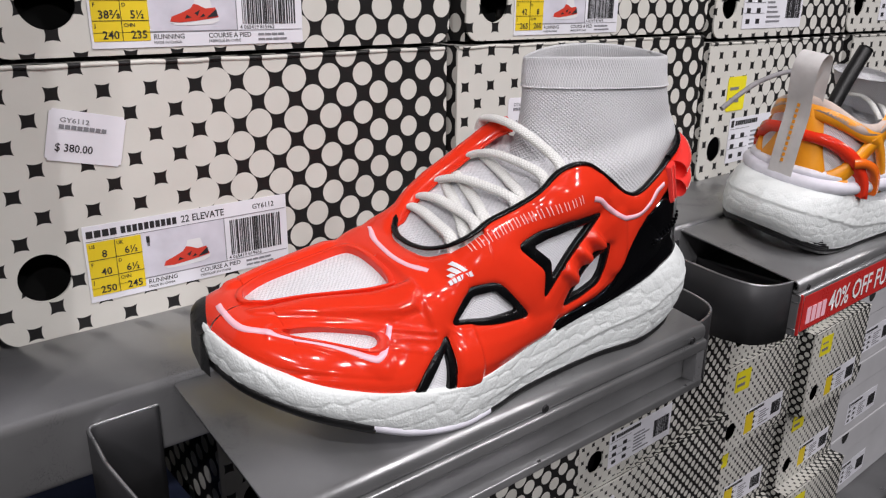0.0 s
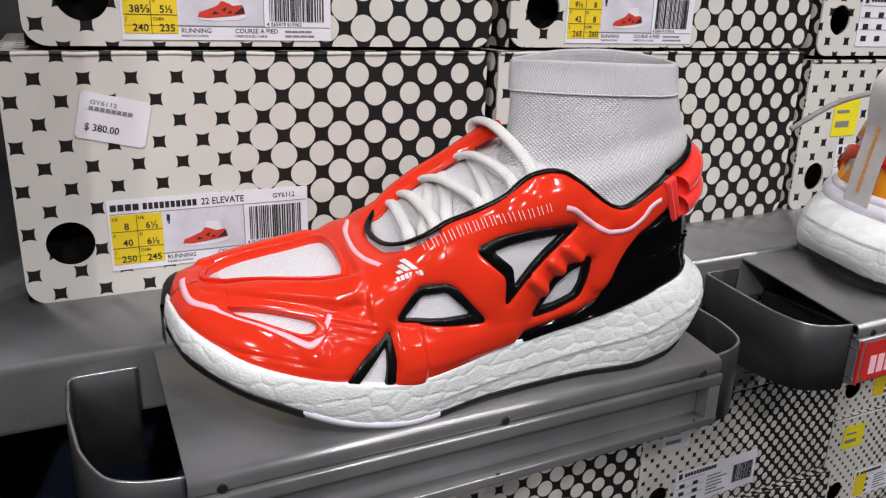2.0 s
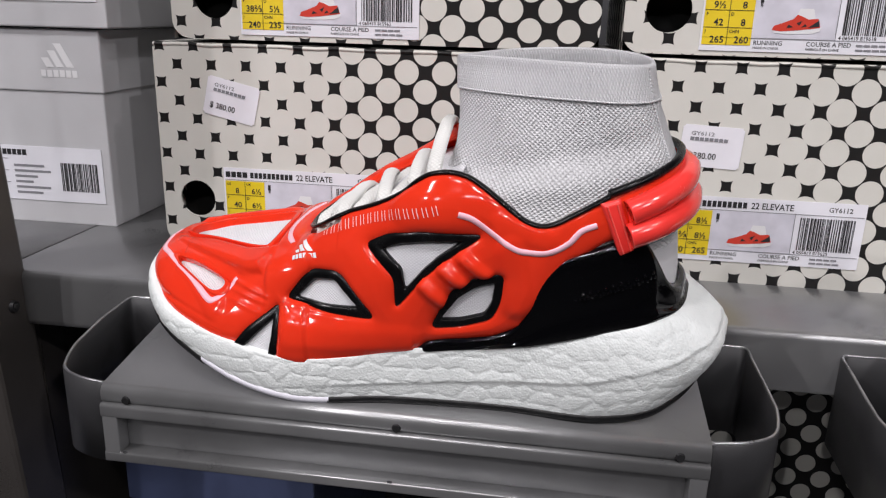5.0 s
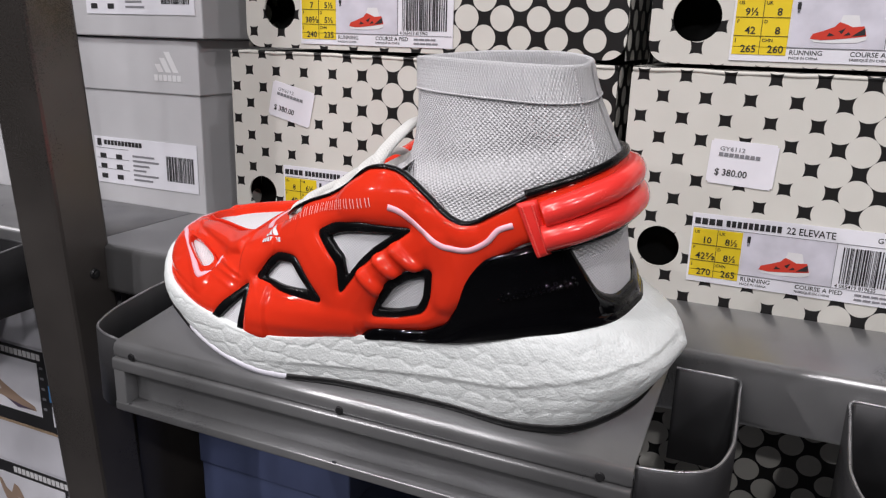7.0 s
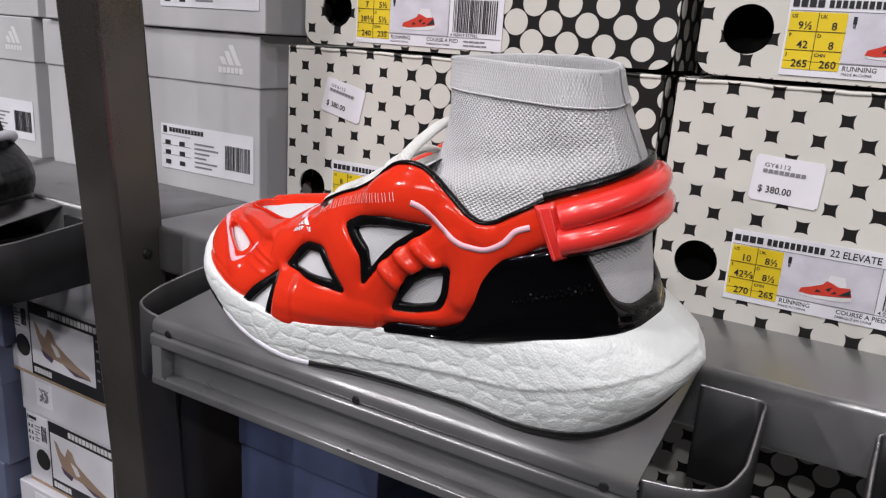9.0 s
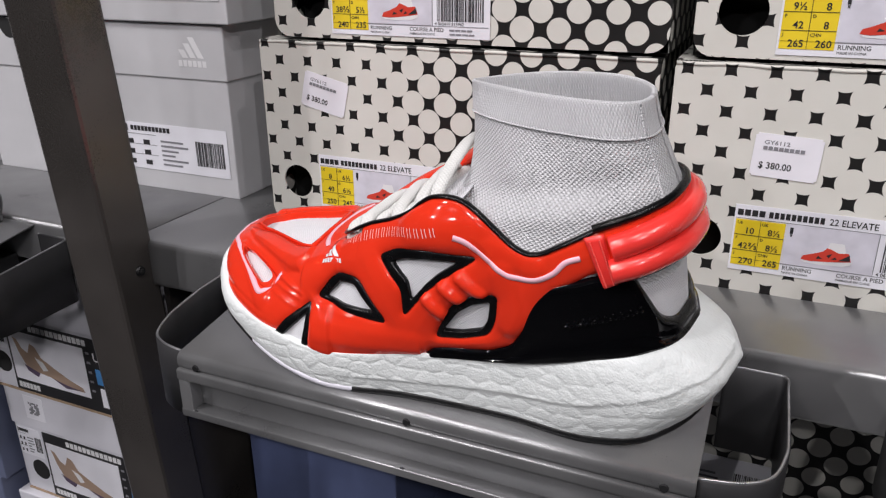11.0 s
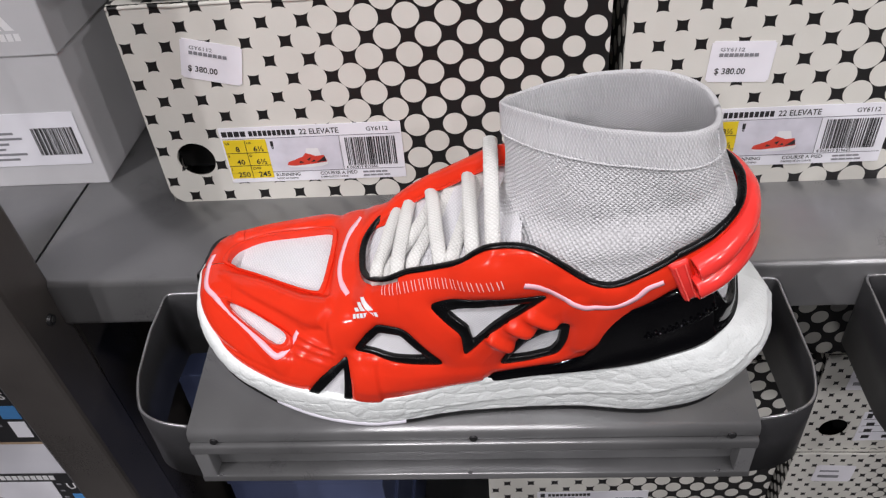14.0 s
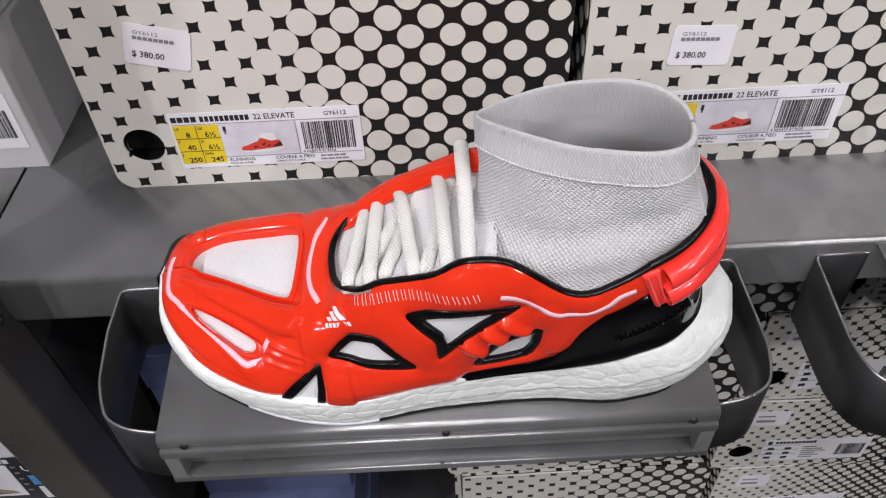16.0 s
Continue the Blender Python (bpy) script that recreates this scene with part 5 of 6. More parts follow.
    disp = 0.00040 * cell - 0.0002 + crease * (0.0012 * np.exp(-np.clip(dc, 0, 1) / .005) / (1 + np.exp(-np.clip(dc / .0005, -30, 30))) - 0.0001 * np.exp(-(dc / .0012) ** 2))
    disp *= np.clip((1 - K) / .06, 0, 1) * np.clip(K / .05, 0, 1)
    P[..., :2] += out[:, None] * disp[..., None]
    inner = P[:, -1:].copy()
    inner[..., :2] = top[:, None] - out[:, None] * 0.004
    inner[..., 2] = bz(top[:, 0])[:, None] + 0.001
    floor_ = P[:, :1].copy()
    floor_[..., :2] = ctr[:, None] + (P[:, :1, :2] - ctr[:, None]) * 0.6
    floor_[..., 2] = z0[:, None] + .001
    P = np.concatenate([floor_, P, inner], 1)
    m = nk + 2
    weave = np.stack([np.repeat(per[:, None], m, 1), P[..., 2], P[..., 1] * 0], -1)
    sheet("midsole", P.reshape(-1, 3), quads(nu, m, True, False)[:, ::-1], mat or FOAM, parent, "white foam midsole with pressed cell relief", weave.reshape(-1, 3))
    return u, plan[:, 0] + out * 0.0024, out, z0, ctr


def build_outsole(parent, data, patch=True):
    u, wide, out, z0, ctr = data
    edge = wide - out * 0.0034

    def strip(name, sel, mat, grow, label, drop=0.0042):
        e = edge[sel] + out[sel] * grow
        zt = z0[sel] + 0.0008
        zl = np.maximum(z0[sel] - drop, 0.0002)
        rows = [np.concatenate([e - out[sel] * 0.003, (zt + .0004)[:, None]], 1), np.concatenate([e, zt[:, None]], 1), np.concatenate([e + out[sel] * .0006, (zt * .5 + zl * .5)[:, None]], 1),
                np.concatenate([e - out[sel] * .0006, zl[:, None]], 1), np.concatenate([ctr[sel] + (e - ctr[sel]) * .55, (zl + .0003)[:, None]], 1)]
        v = np.stack(rows, 1)
        sheet(name, v.reshape(-1, 3), quads(len(e), 5), mat, parent, label)

    idx = np.arange(len(u))
    lo, hi = (0.130, 0.232) if patch else (2, 3)
    strip("outsole", np.concatenate([idx[u >= hi], idx[u <= lo]]) if patch else np.concatenate([idx, idx[:1]]), RUBBER, 0.0012, "black rubber outsole")
    if patch:
        strip("outsole_patch", idx[(u > lo - .002) & (u < hi + .002)], PATCH, 0.0012, "white rubber edge under the forefoot", 0.0032)


def build_counter(parent):
    """The gloss black heel counter that wraps the heel, cut out at the back."""
    n, m = 260, 40
    u = np.linspace(0.297, 0.703, n)
    v = np.where(u <= .5, u, 1 - u)
    zt = curve([.297, .305, .335, .352, .366, .374, .381, .390, .415, .440, .452, .462, .472, .482, .5], [.0335, .0370, .0402, .0430, .0500, .0600, .0715, .0795, .0870, .0910, .0900, .0800, .0690, .0640, .0630])(v)
    P0 = base(u, np.zeros(n))
    # height on the wall for that z
    hs = np.linspace(0, 1, 200)
    hh = np.zeros(n)
    for i in range(n):
        hh[i] = np.interp(zt[i], base(np.full(200, u[i]), hs)[:, 2], hs)
    k = np.linspace(-0.05, 1, m)
    U = np.repeat(u[:, None], m, 1)
    Hh = hh[:, None] * k[None]
    P = base(U, np.clip(Hh, 0, 1))
    Nn = outward(np.clip(U, 2e-4, 1 - 2e-4), np.clip(Hh, 2e-4, 1))
    d_top = (1 - k[None]) * (zt - P0[:, 2])[:, None]
    d_end = np.minimum(U - .297, .703 - U) * 0.55
    e = np.clip(np.minimum(d_top, d_end), 0, 1)
    off = 0.0006 + 0.0026 * (1 - np.exp(-e / .0014)) + 0.0008 * (1 - np.exp(-e / .01))
    # a moulded ledge towards the sole
    off += 0.0014 * np.exp(-((k[None] - 0.10) / .12) ** 2) * np.clip((v - .32) / .05, 0, 1)[:, None]
    off[:, 0] = 0.0008
    Q = P + Nn * off[..., None]
    Q[:, -1] = P[:, -1] + Nn[:, -1] * 0.0001
    ob = sheet("heel_counter", Q.reshape(-1, 3), quads(n, m), BLACK_GLOSS, parent, "gloss black moulded heel counter")
    # embossed row of small plain marks
    bm = bmesh.new()
    for i in range(10):
        for j in range(3):
            x = (84 + i * 3.0 + j * 0.9) * MM
            z = (65.5 + i * 0.95 + (j % 2) * 2.2) * MM
            p = on_upper([x], [z], SIDE, [0.0042])[0]
            bmesh.ops.create_icosphere(bm, subdivisions=1, radius=0.0009, matrix=Matrix.Translation(p))
    tagged(part("embossed_mark", bm, BLACK_GLOSS, ob, "row of embossed dots", True), kind="stuff")


def heel_path(z_lat, z_back, off, x0, n=90):
    """A line round the heel from the near side to the far side."""
    hs = np.linspace(0, 1, 160)
    u0 = float(np.interp(x0, bx(np.linspace(.25, .5, 300)), np.linspace(.25, .5, 300)))
    u = np.linspace(u0, 1 - u0, n)
    pts = []
    for ui in u:
        t = 1 - abs(ui - .5) / (.5 - u0)
        col = base(np.full(160, ui), hs)
        z = z_lat + (z_back - z_lat) * (1 - (1 - t) ** 1.6)
        h = np.interp(z, col[:, 2], hs)
        pts.append(base(ui, h) + outward(np.array([ui]), np.array([h]))[0] * off)
    return np.array(pts)


def build_sneaker():
    s = thing("sneaker", Matrix.Translation((0, 0, 1.101)) @ Matrix.Rotation(SLOPE, 4, "X"), "glossy red caged sneaker with white knitted sock on a tray", "sneaker")
    build_outsole(s, build_midsole(s))
    build_knit(s)
    build_sock(s)
    build_shell(s)
    build_counter(s)
    for k, (a, b) in WIN.items():
        rim("window_rim", a, b, s, BLACK_SOFT)
    rim("toe_window_lip", TOE_WIN + (np.array([-.095, .067]) - TOE_WIN) * 0.035, TOE_WIN - (np.array([-.095, .067]) - TOE_WIN) * 0.055, s, RED, PLAN, 0.0036)
    rim("slit_lip", SLIT + (np.array([-.104, .036]) - SLIT) * 0.10, SLIT - (np.array([-.104, .036]) - SLIT) * 0.12, s, RED, PLAN, 0.0033)
    # black piping along the top of the cage
    line = smooth_line(np.concatenate([COLLAR[1:17]]), 150)
    p = on_upper(line[:, 0], line[:, 1], SIDE, np.full(150, 0.0014))
    pf = np.array([(-.0365, .0815, .0795), (-.0430, .0755, .0752), (-.0470, .0680, .0735), (-.0480, .0600, .0733), (-.0475, .0530, .0737), (-.0460, .0450, .0754), (-.0422, .0380, .0785), (-.0365, .0332, .0826), (-.0310, .0305, .0866)]) + np.array((0, 0, .0006))
    far = smooth_line([(-.0470, .0705, .0745), (-.0425, .0800, .0775), (-.0320, .0865, .0850), (-.0180, .0880, .0945), (-.0050, .0875, .1020), (.0080, .0860, .1105), (.0180, .0825, .1190), (.0250, .0775, .1240)], 60)
    tube("collar_piping", smooth_line(np.concatenate([pf, p[p[:, 0] > -.024][::6]]), 220), 0.0017, BLACK_SOFT, s, "satin black piping along the cage top", seg=14, flat=0.6)
    hp = heel_path(.1112, .1215, 0.0022, .0965)
    tube("heel_piping", hp, 0.0019, BLACK_SOFT, s, "black piping round the heel", seg=12)
    # red loops round the heel
    tube("heel_loop", heel_path(.1035, .1125, 0.0046, .103), 0.0056, CORAL, s, "coral red padded heel tube", seg=18)
    tube("heel_loop", heel_path(.0935, .1008, 0.0050, .103), 0.0056, CORAL, s, "coral red padded heel tube", seg=18)
    hp = heel_path(.0880, .0940, 0.0020, .100)
    tube("heel_band", hp, 0.0024, BLACK_SOFT, s, "black band under the heel tubes", seg=12)
    # pull tab with stitching
    a = np.array([(88.5, 107.5), (96.5, 109.5), (104, 87.0), (98.5, 84.5)]) * MM
    gu, gv = np.linspace(0, 1, 12), np.linspace(0, 1, 22)
    q = np.array([[(a[0] * (1 - i) + a[1] * i) * (1 - j) + (a[3] * (1 - i) + a[2] * i) * j for j in gv] for i in gu]).reshape(-1, 2)
    ii, jj = np.repeat(np.arange(12), 22), np.tile(np.arange(22), 12)
    off = np.where((ii == 0) | (ii == 11) | (jj == 0) | (jj == 21), 0.0030, 0.0046)
    tab = sheet("pull_tab", on_upper(q[:, 0], q[:, 1], SIDE, off), quads(12, 22), CORAL, s, "red rubber pull tab with stitching")
    bm = bmesh.new()
    for side in (0.26, 0.74):
        for j in range(9):
            j0, j1 = 0.08 + j * 0.1, 0.08 + j * 0.1 + 0.062
            for jv in (j0, (j0 + j1) / 2, j1):
                c = (a[0] * (1 - side) + a[1] * side) * (1 - jv) + (a[3] * (1 - side) + a[2] * side) * jv
                bmesh.ops.create_icosphere(bm, subdivisions=1, radius=0.00045, matrix=Matrix.Translation(on_upper([c[0]], [c[1]], SIDE, [0.0049])[0]))
    tagged(part("stitching", bm, STITCH, tab, "lighter red stitching", True), kind="stuff")
    # stripes
    ribbon("stripe", [(29.3, 99), (35.6, 97), (43.4, 92.1), (51.7, 87.2), (59.3, 84.6), (68.8, 85), (77, 89.6), (82, 95.6), (88, 98.3)], 2.6, 0.0064, PINK, s, SIDE, "pale pink stripe", rise=.00035)
    ribbon("stripe", [(-133, 78), (-134, 70), (-132.5, 58), (-127, 51), (-119, 43), (-106, 31.5), (-93, 20.5), (-88, 19.5), (-84, 22), (-79, 27)], 2.3, 0.0062, PINK, s, PLAN, "pale pink stripe round the toe", n=110, rise=.00035)
    ribbon("stripe", [(-50, 84), (-55, 74), (-57.5, 62), (-58, 52), (-56, 43), (-52, 35)], 2.4, 0.0068, PINK, s, PLAN, "pale pink stripe over the instep", rise=.00035)
    # wordmark as plain bars, emblem as slanted bars
    bm = bmesh.new()

    def mark(pts, axes=SIDE):
        c = np.array([np.asarray(p, float) for p in pts]) * MM
        q = np.array([[(c[0] * (1 - i) + c[1] * i) * (1 - j) + (c[3] * (1 - i) + c[2] * i) * j for j in np.linspace(0, 1, 5)] for i in (0, 0.5, 1)]).reshape(-1, 2)
        vs = [bm.verts.new(tuple(v)) for v in (on_patch(q) if axes is None else on_shell(q[:, 0], q[:, 1], axes, np.full(len(q), 0.00035)))]
        for i in range(2):
            for j in range(4):
                bm.faces.new((vs[i * 5 + j], vs[i * 5 + j + 5], vs[i * 5 + j + 6], vs[i * 5 + j + 1]))

    base_line = smooth_line(np.array([(-33.4, 78.5), (-21, 84), (-6.2, 89.7), (3.4, 93.1), (15.9, 96.7), (23.2, 98.9)]), 61)
    for i in range(15):
        p0, p1 = base_line[i * 4], base_line[i * 4 + 2]
        up = np.array((-0.9, 3.6))
        mark([p0, p0 + (p1 - p0) * 0.17, p0 + (p1 - p0) * 0.17 + up, p0 + up])
        mark([p1 - (p1 - p0) * 0.17, p1, p1 + up, p1 - (p1 - p0) * 0.17 + up])
    tagged(part("wordmark", bm, PRINT_PALE, s, "thin pale wordmark of plain bars"), kind="stuff")
    bm = bmesh.new()

    u0, h0 = locate([-.0420], [.0265], PLAN)
    c0, n0 = base(u0, h0)[0], outward(u0, h0)[0]
    e1 = np.array((1.0, -.24, .42))
    e1 -= n0 * (e1 @ n0)
    e1 /= np.linalg.norm(e1)
    e2 = np.cross(n0, e1) * np.sign(np.cross(n0, e1)[2])
    gp = _GRID.reshape(-1, 3) - c0
    gp1, gp2, gok = gp @ e1, gp @ e2, np.abs(gp @ n0) < .008

    def on_patch(q):
        """Points laid on the cage in a flat frame of its own about the emblem's centre."""
        res = []
        for a, b in q:
            i = np.argmin((gp1 - a) ** 2 + (gp2 - b) ** 2 + np.where(gok, 0, 1))
            u, h = np.array([_U.ravel()[i]]), np.array([_H.ravel()[i]])
            for _ in range(4):
                d = base(u, h)[0] - c0
                ju = (base(u + 1e-4, h)[0] - c0 - d) / 1e-4
                jh = (base(u, h + 1e-4)[0] - c0 - d) / 1e-4
                su, sh = np.linalg.solve(np.array([[ju @ e1, jh @ e1], [ju @ e2, jh @ e2]]), np.array([a - d @ e1, b - d @ e2]))
                u, h = np.clip(u + np.clip(su, -.01, .01), 0, .4999), np.clip(h + np.clip(sh, -.02, .02), 0, .99)
            gu, gh, off = SHELL
            o = off[int(np.interp(u[0], gu, np.arange(len(gu)))), int(np.interp(h[0], gh, np.arange(len(gh))))]
            v = c0 + a * e1 + b * e2
            res.append(v + n0 * ((base(u, h)[0] - v) @ n0 + o + .0006))
        return np.array(res)

    for i, hgt in enumerate((.50, .76, 1.0)):
        a = .14 + .26 * i
        lean = .62 * (hgt - .30) * .8
        mark([(a * 12.6 - 6.3, -1.2), ((a + .20) * 12.6 - 6.3, -1.2), ((a + .20 - lean) * 12.6 - 6.3, 9.6 * hgt - 4.1), ((a - lean) * 12.6 - 6.3, 9.6 * hgt - 4.1)], None)
    for i in range(6):
        mark([(i * 2.1 - 6.3, -4.4), (i * 2.1 - 4.7, -4.4), (i * 2.1 - 4.7, -2.2), (i * 2.1 - 6.3, -2.2)], None)
    tagged(part("emblem", bm, WHITEPRINT, s, "white emblem of three slanted bars"), kind="stuff")
    # toe bumper
    nb, mb = 46, 18
    uu = np.linspace(-0.066, 0.010, nb)
    hs = np.linspace(0, 1, 120)
    rows = []
    for t in uu:
        v = abs(t)
        lat = t >= 0
        x0, y0 = float(bx(v)), float(by_lat(v) if lat else by_med(v))
        o = np.array([x0 + .10, y0 - .062])
        o /= np.linalg.norm(o)
        w = math.cos(math.pi / 2 * min(1, abs(t + .028) / .038)) ** 0.5
        col = []
        for k in np.linspace(0, 1, mb):
            z = .0265 + (.0225 * w + .003) * k
            zf = float(bz(x0)) - .001
            if z < zf:
                col.append((x0 + o[0] * .0058, y0 + o[1] * .0058, z))
            else:
                uq = min(max(t if lat else 1 + t, 2e-4), 1 - 2e-4)
                c_ = base(np.full(120, uq), hs)
                hq = float(np.interp(z, c_[:, 2], hs))
                nrm = outward(np.array([uq]), np.array([max(hq, .01)]))[0]
                fall = 0.0056 - 0.0046 * max(0, k - .62) / .38
                col.append(tuple(base(uq, hq) + nrm * fall))
        rows.append(col)
    v = np.array(rows)
    sheet("toe_bumper", v.reshape(-1, 3), quads(nb, mb), RUBBER, s, "black rubber toe bumper")
    # laces
    edge3 = np.concatenate([pf[5:], p[p[:, 0] > -.024]])

    def lace(xn, xf, zf, lift, r, label, inset=0.0):
        a = np.array((xn * MM, np.interp(xn * MM, edge3[:, 0], edge3[:, 1]) + .0025 + inset, np.interp(xn * MM, edge3[:, 0], edge3[:, 2]) - .0010))
        over = np.array([np.interp(xf * MM, far[:, 0], far[:, k]) for k in range(3)])
        c = over + (np.array((0, 0.0005, 0.0022)) if zf else np.array((0, -0.0055, -0.0075 - inset)))
        st = a + np.array((0.0, -0.0015, -0.007))
        pts = [st, a + np.array((0, 0.002, 0.0015 if not inset else -0.001)), a * 0.68 + c * 0.32 + np.array((0, 0, lift)), a * 0.30 + c * 0.70 + np.array((0, 0, lift + 0.001)), c + np.array((0, 0, 0.0015)), c + np.array((0.0005, 0.003, -0.006))]
        tube("lace", smooth_line(pts, 64), r, LACE, s, label, seg=14, flat=0.60)

    for xn, xf, zf, lift in ((-38, -30, 0, .0030), (-27.5, -24, 0, .0040), (-7, -13, 0, .0050), (8, 6, 0, .0055), (17, 17, 1, .0050)):
        lace(xn, xf, zf, lift, 0.0034, "white flat-woven lace")
    for xn, xf in ((-31, -8), (-20, -2), (-1, 12)):
        lace(xn, xf, 0, 0.0005, 0.0032, "white lace crossing beneath", 0.003)
    # far eyelet band: folded over the lace ends, its outer side going down to the cage
    fade = np.clip(np.linspace(0, 1, 60) / .18, .15, 1)[:, None]
    rows = [far + np.array(d) * fade for d in ((0, -.0085, -.0058), (0, -.0090, -.0040), (0, -.0060, -.0012), (0, -.0020, .0004), (0, .0012, -.0006), (0, .0036, -.0048), (0, .0070, -.0130), (0, .0120, -.0300))]
    v = np.stack(rows, 1)
    band = sheet("eyelet_band", v.reshape(-1, 3), quads(60, len(rows))[:, ::-1], RED, s, "red folded band over the far lace ends")
    tube("band_edge", rows[1], 0.0008, RED, band, seg=8)
    return s


build_sneaker()


# ---------------------------------------------------------------- the orange sneaker on the next tray
def build_second():
    m = Matrix.Translation((0.4345, 0, 1.101)) @ Matrix.Rotation(SLOPE, 4, "X") @ Matrix.Translation((0.010, 0.110, 0)) @ Matrix.Rotation(math.pi, 4, "Z")
    s = thing("sneaker", m, "white knitted sneaker with orange cage and grey heel loop", "sneaker")
    sole = build_midsole(s, None, 0.0)
    build_outsole(s, sole, patch=False)
    u, h = np.linspace(0, 1, 240), np.linspace(0, 1, 50)
    U, Hh = np.meshgrid(u, h, indexing="ij")
    P = base(U, Hh)
    cap = curve([-.15, -.06, -.045, -.02, .01, .035, .06, .10, .14], [.08, .072, .076, .087, .096, .098, .094, .100, .118])(P[..., 0])
    over = np.clip(P[..., 2] - cap, 0, 1)
    drop = np.clip(over / .006, 0, 1)
    P[..., 2] -= over * 0.96 + 0.02 * drop * (P[..., 0] > .02)
    weave = np.stack([U * .7, P[..., 2], U * 0], -1)
    sheet("knit_upper", P.reshape(-1, 3), quads(len(u), len(h)), KNIT_FINE, s, "white mesh upper", weave.reshape(-1, 3))

    def strap(name, line, width, mat, off, label):
        q0 = np.array(line, float)
        q0[:, 0] = 132 - (132 - q0[:, 0]) * 0.66
        p = smooth_line(q0 * MM, 60)
        d = np.gradient(p, axis=0)
        d /= np.linalg.norm(d, axis=1, keepdims=True)
        w = np.stack([-d[:, 1], d[:, 0]], -1) * width * MM / 2
        for far_ in (False, True):
            rows = []
            for k, z in ((-1, 0), (-.8, off), (.8, off), (1, 0)):
                q = p + w * k
                v = on_upper(q[:, 0], q[:, 1], SIDE, np.full(60, z))
                if far_:
                    v[:, 1] = 0.110 - v[:, 1]
                rows.append(v)
            v = np.stack(rows)
            sheet(name, v.reshape(-1, 3), quads(4, 60), mat, s, label)

    # the orange cage: bands that meet in a knot behind the ankle
    for line, width in (([(131, 112), (118, 108), (100, 102), (80, 96), (60, 93)], 11), ([(122, 60), (108, 65), (92, 75), (76, 85), (58, 93)], 11),
                        ([(128.5, 112), (130, 96), (130.5, 80), (128, 64)], 15), ([(130, 62), (116, 60), (98, 60)], 8),
                        ([(58, 93), (44, 101), (30, 106), (14, 104)], 17), ([(60, 92), (44, 82), (24, 66), (8, 48)], 9), ([(0, 92), (-20, 76), (-34, 54)], 9)):
        strap("cage_band", line, width, ORANGE, .0030, "orange moulded cage band")
    strap("red_strap", [(132, 90), (119, 90), (104, 84), (88, 72), (74, 60), (66, 46)], 9, RED, .0056, "glossy red strap across the cage")
    strap("cage_band", [(98, 76), (84, 76), (68, 72), (52, 62), (44, 50)], 8, TANGERINE, .0068, "darker orange band over the red strap")
    strap("collar_edge", [(122, 116), (108, 108), (90, 101), (64, 100), (40, 104), (18, 98)], 9, BEIGE, .0030, "beige padded collar")
    tube("midsole_rim", heel_path(.0530, .0570, 0.0030, .035), 0.0058, PATCH, s, "lilac white moulded rim above the midsole", seg=14)
    tube("midsole_rim", heel_path(.0590, .0640, 0.0012, .045), 0.0040, PATCH, s, "lilac white moulded rim above the midsole", seg=14)
    # ribs of the outsole that wrap up the heel
    _u, wide, out, z0, _c = sole
    sel = (_u > .435) & (_u < .565)
    for k in range(5):
        p = np.concatenate([wide[sel] - out[sel] * (.0024 - .0004 * k), (z0[sel] + .0005 + .0019 * k)[:, None]], 1)
        e = 0.012 * k
        p = p[int(len(p) * e * 3): len(p) - int(len(p) * e * 3)]
        tube("tread_rib", p[::3], 0.0013, RUBBER, s, "black rubber tread rib", seg=8)
    # heel pull strap
    hp = [(0.139, 0.055, 0.060), (0.140, 0.055, 0.085), (0.140, 0.055, 0.108), (0.146, 0.055, 0.128), (0.148, 0.055, 0.142), (0.141, 0.055, 0.151), (0.131, 0.055, 0.148), (0.127, 0.055, 0.130), (0.124, 0.055, 0.112)]
    line = smooth_line(hp, 60)
    v = np.stack([line + np.array((0, w, 0)) for w in (-.0095, -.0088, .0088, .0095)], 0)
    sheet("heel_strap", v.reshape(-1, 3), quads(4, 60), GREYLOOP, s, "pale grey heel pull loop with orange print")
    bars("strap_print", [(-0.0011, 0.070 + i * 0.0042, 0.0011, 0.0726 + i * 0.0042) for i in range(11)] + [(-.0026, .1215, .0026, .1232), (-.0014, .1238, .0026, .1250)], ORANGE, s).matrix_local = pose(0.1412, 0.055, 0, 0, 0, 90)
    # support under the tongue and the loose lace
    tube("shoe_form", smooth_line([(0.09, .055, .095), (0.075, .055, .125), (0.064, .055, .142), (0.058, .055, .151)], 30), 0.0056, RUBBER, s, "black plastic display form", seg=14)
    tube("lace", smooth_line([(0.070, .034, .124), (0.105, .026, .129), (0.140, .018, .120), (0.170, .012, .101)], 40), 0.0019, GREYLACE, s, "loose grey lace end", seg=8)
    for x, z in ((0.050, .104), (0.036, .104), (0.020, .101), (0.004, .095)):
        tube("lace", smooth_line([(x, .030, z - .004), (x - .004, .042, z + .006), (x - .008, .055, z + .009), (x - .004, .068, z + .006), (x, .080, z - .004)], 24), 0.0028, LACE, s, "white lace", seg=8, flat=.6)
    tube("tongue", smooth_line([(0.0, .055, .092), (0.03, .055, .112), (0.05, .055, .132)], 30), 0.024, KNIT_FINE, s, "white padded tongue", seg=16, flat=0.25)


BEIGE = worn("beige_collar_textile", (0.62, 0.50, 0.44), 0.8, scale=160, amount=0.08, bump=0.0002, fine=900)
TANGERINE = worn("tangerine_tpu", (0.88, 0.16, 0.012), 0.25, 0, 0.3, scale=60, amount=0.05)
GREYLACE = worn("grey_lace_cord", (0.27, 0.26, 0.27), 0.7, scale=200, amount=0.15)
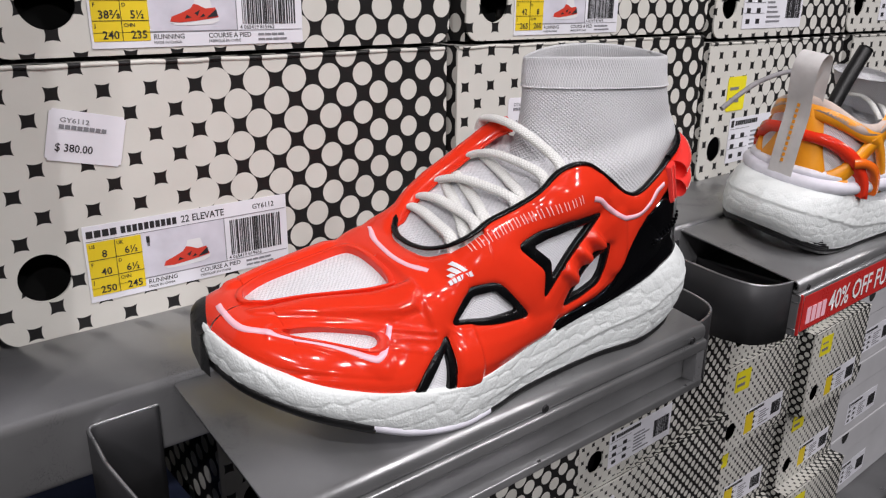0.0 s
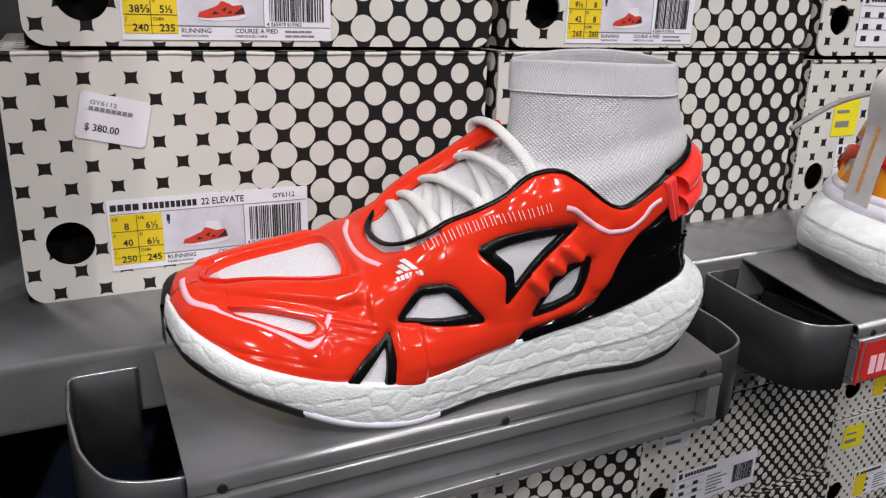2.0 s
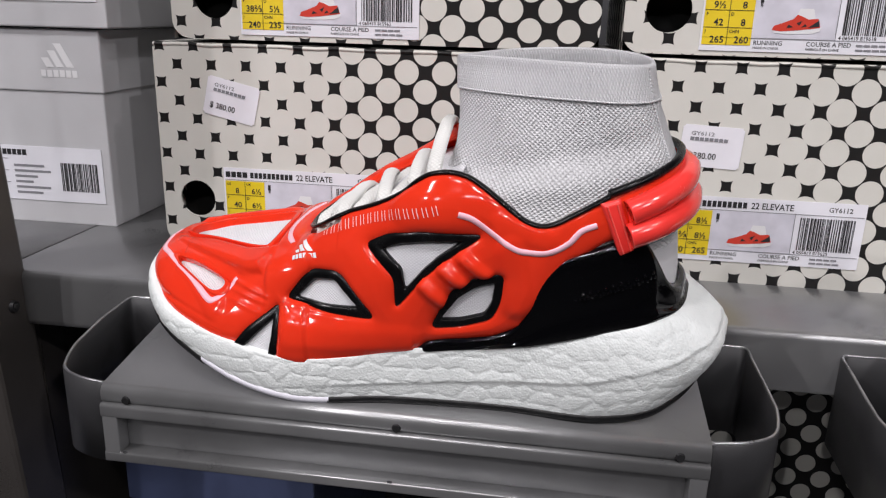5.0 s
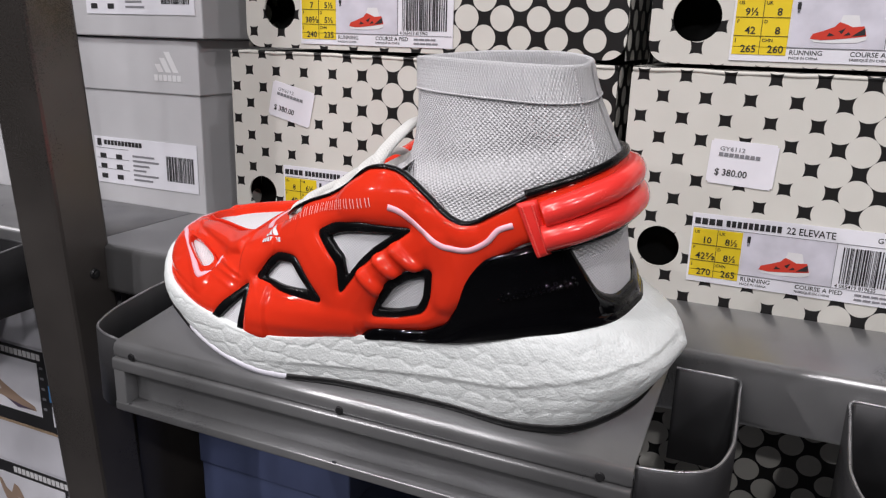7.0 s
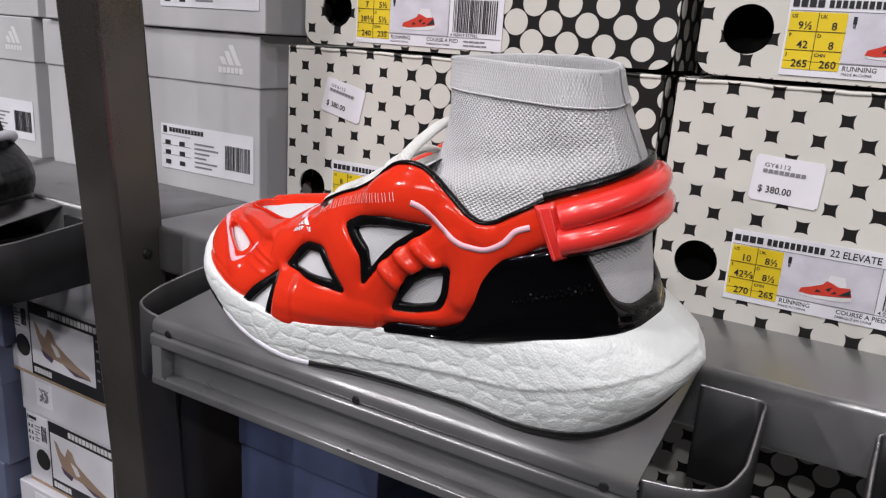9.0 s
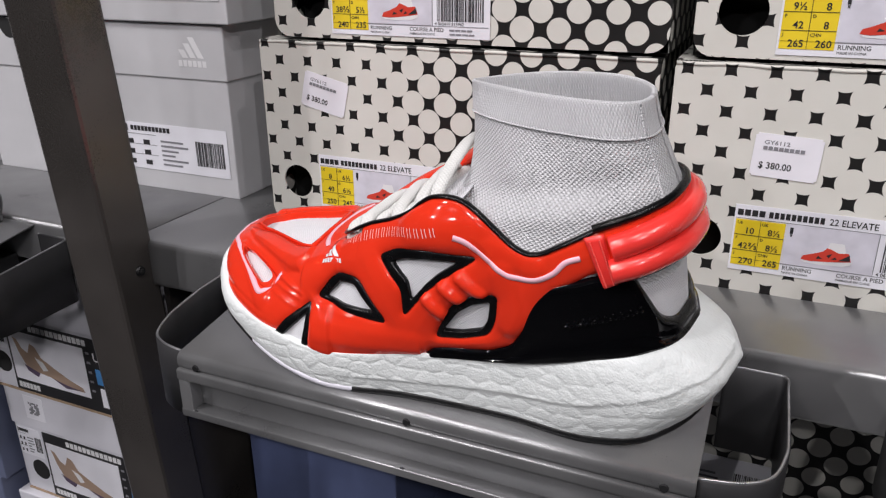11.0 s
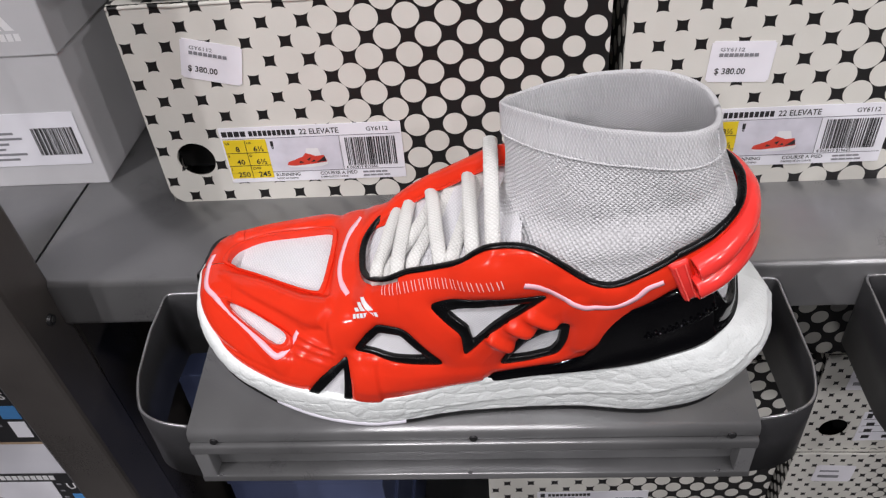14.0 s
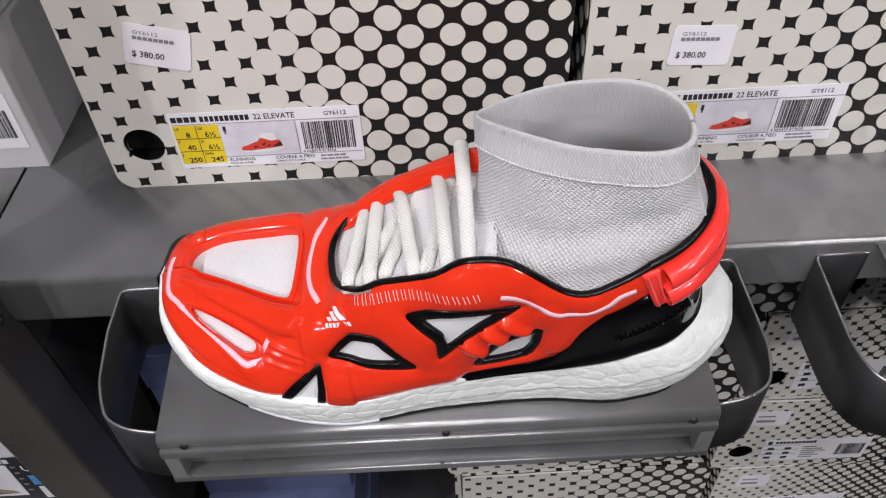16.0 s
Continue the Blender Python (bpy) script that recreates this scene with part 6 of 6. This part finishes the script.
GREYLOOP = worn("pale_grey_webbing", (0.66, 0.64, 0.63), 0.6, scale=100, amount=0.06)
build_second()


# ---------------------------------------------------------------- the dark sneaker on the tray beyond the upright
def build_third():
    m = Matrix.Translation((-0.545, 0, 1.101)) @ Matrix.Rotation(SLOPE, 4, "X") @ Matrix.Translation((0.015, 0.0, 0))
    s = thing("sneaker", m, "black knitted sneaker with a white heel edge on the dark tray", "sneaker")
    build_outsole(s, build_midsole(s, RUBBER), patch=False)
    u, h = np.linspace(0, 1, 200), np.linspace(0, 1, 40)
    U, Hh = np.meshgrid(u, h, indexing="ij")
    P = base(U, Hh)
    cap = curve([-.15, -.06, -.045, -.02, .01, .035, .06, .10, .14], [.08, .072, .076, .087, .096, .098, .094, .100, .112])(P[..., 0])
    over = np.clip(P[..., 2] - cap, 0, 1)
    P[..., 2] -= over * 0.96 + 0.02 * np.clip(over / .006, 0, 1) * (P[..., 0] > .02)
    sheet("knit_upper", P.reshape(-1, 3), quads(len(u), len(h)), BLACKKNIT, s, "black knitted upper")
    tube("heel_edge", heel_path(.052, .066, .005, .10), 0.004, PATCH, s, "white heel edge", seg=10)


build_third()
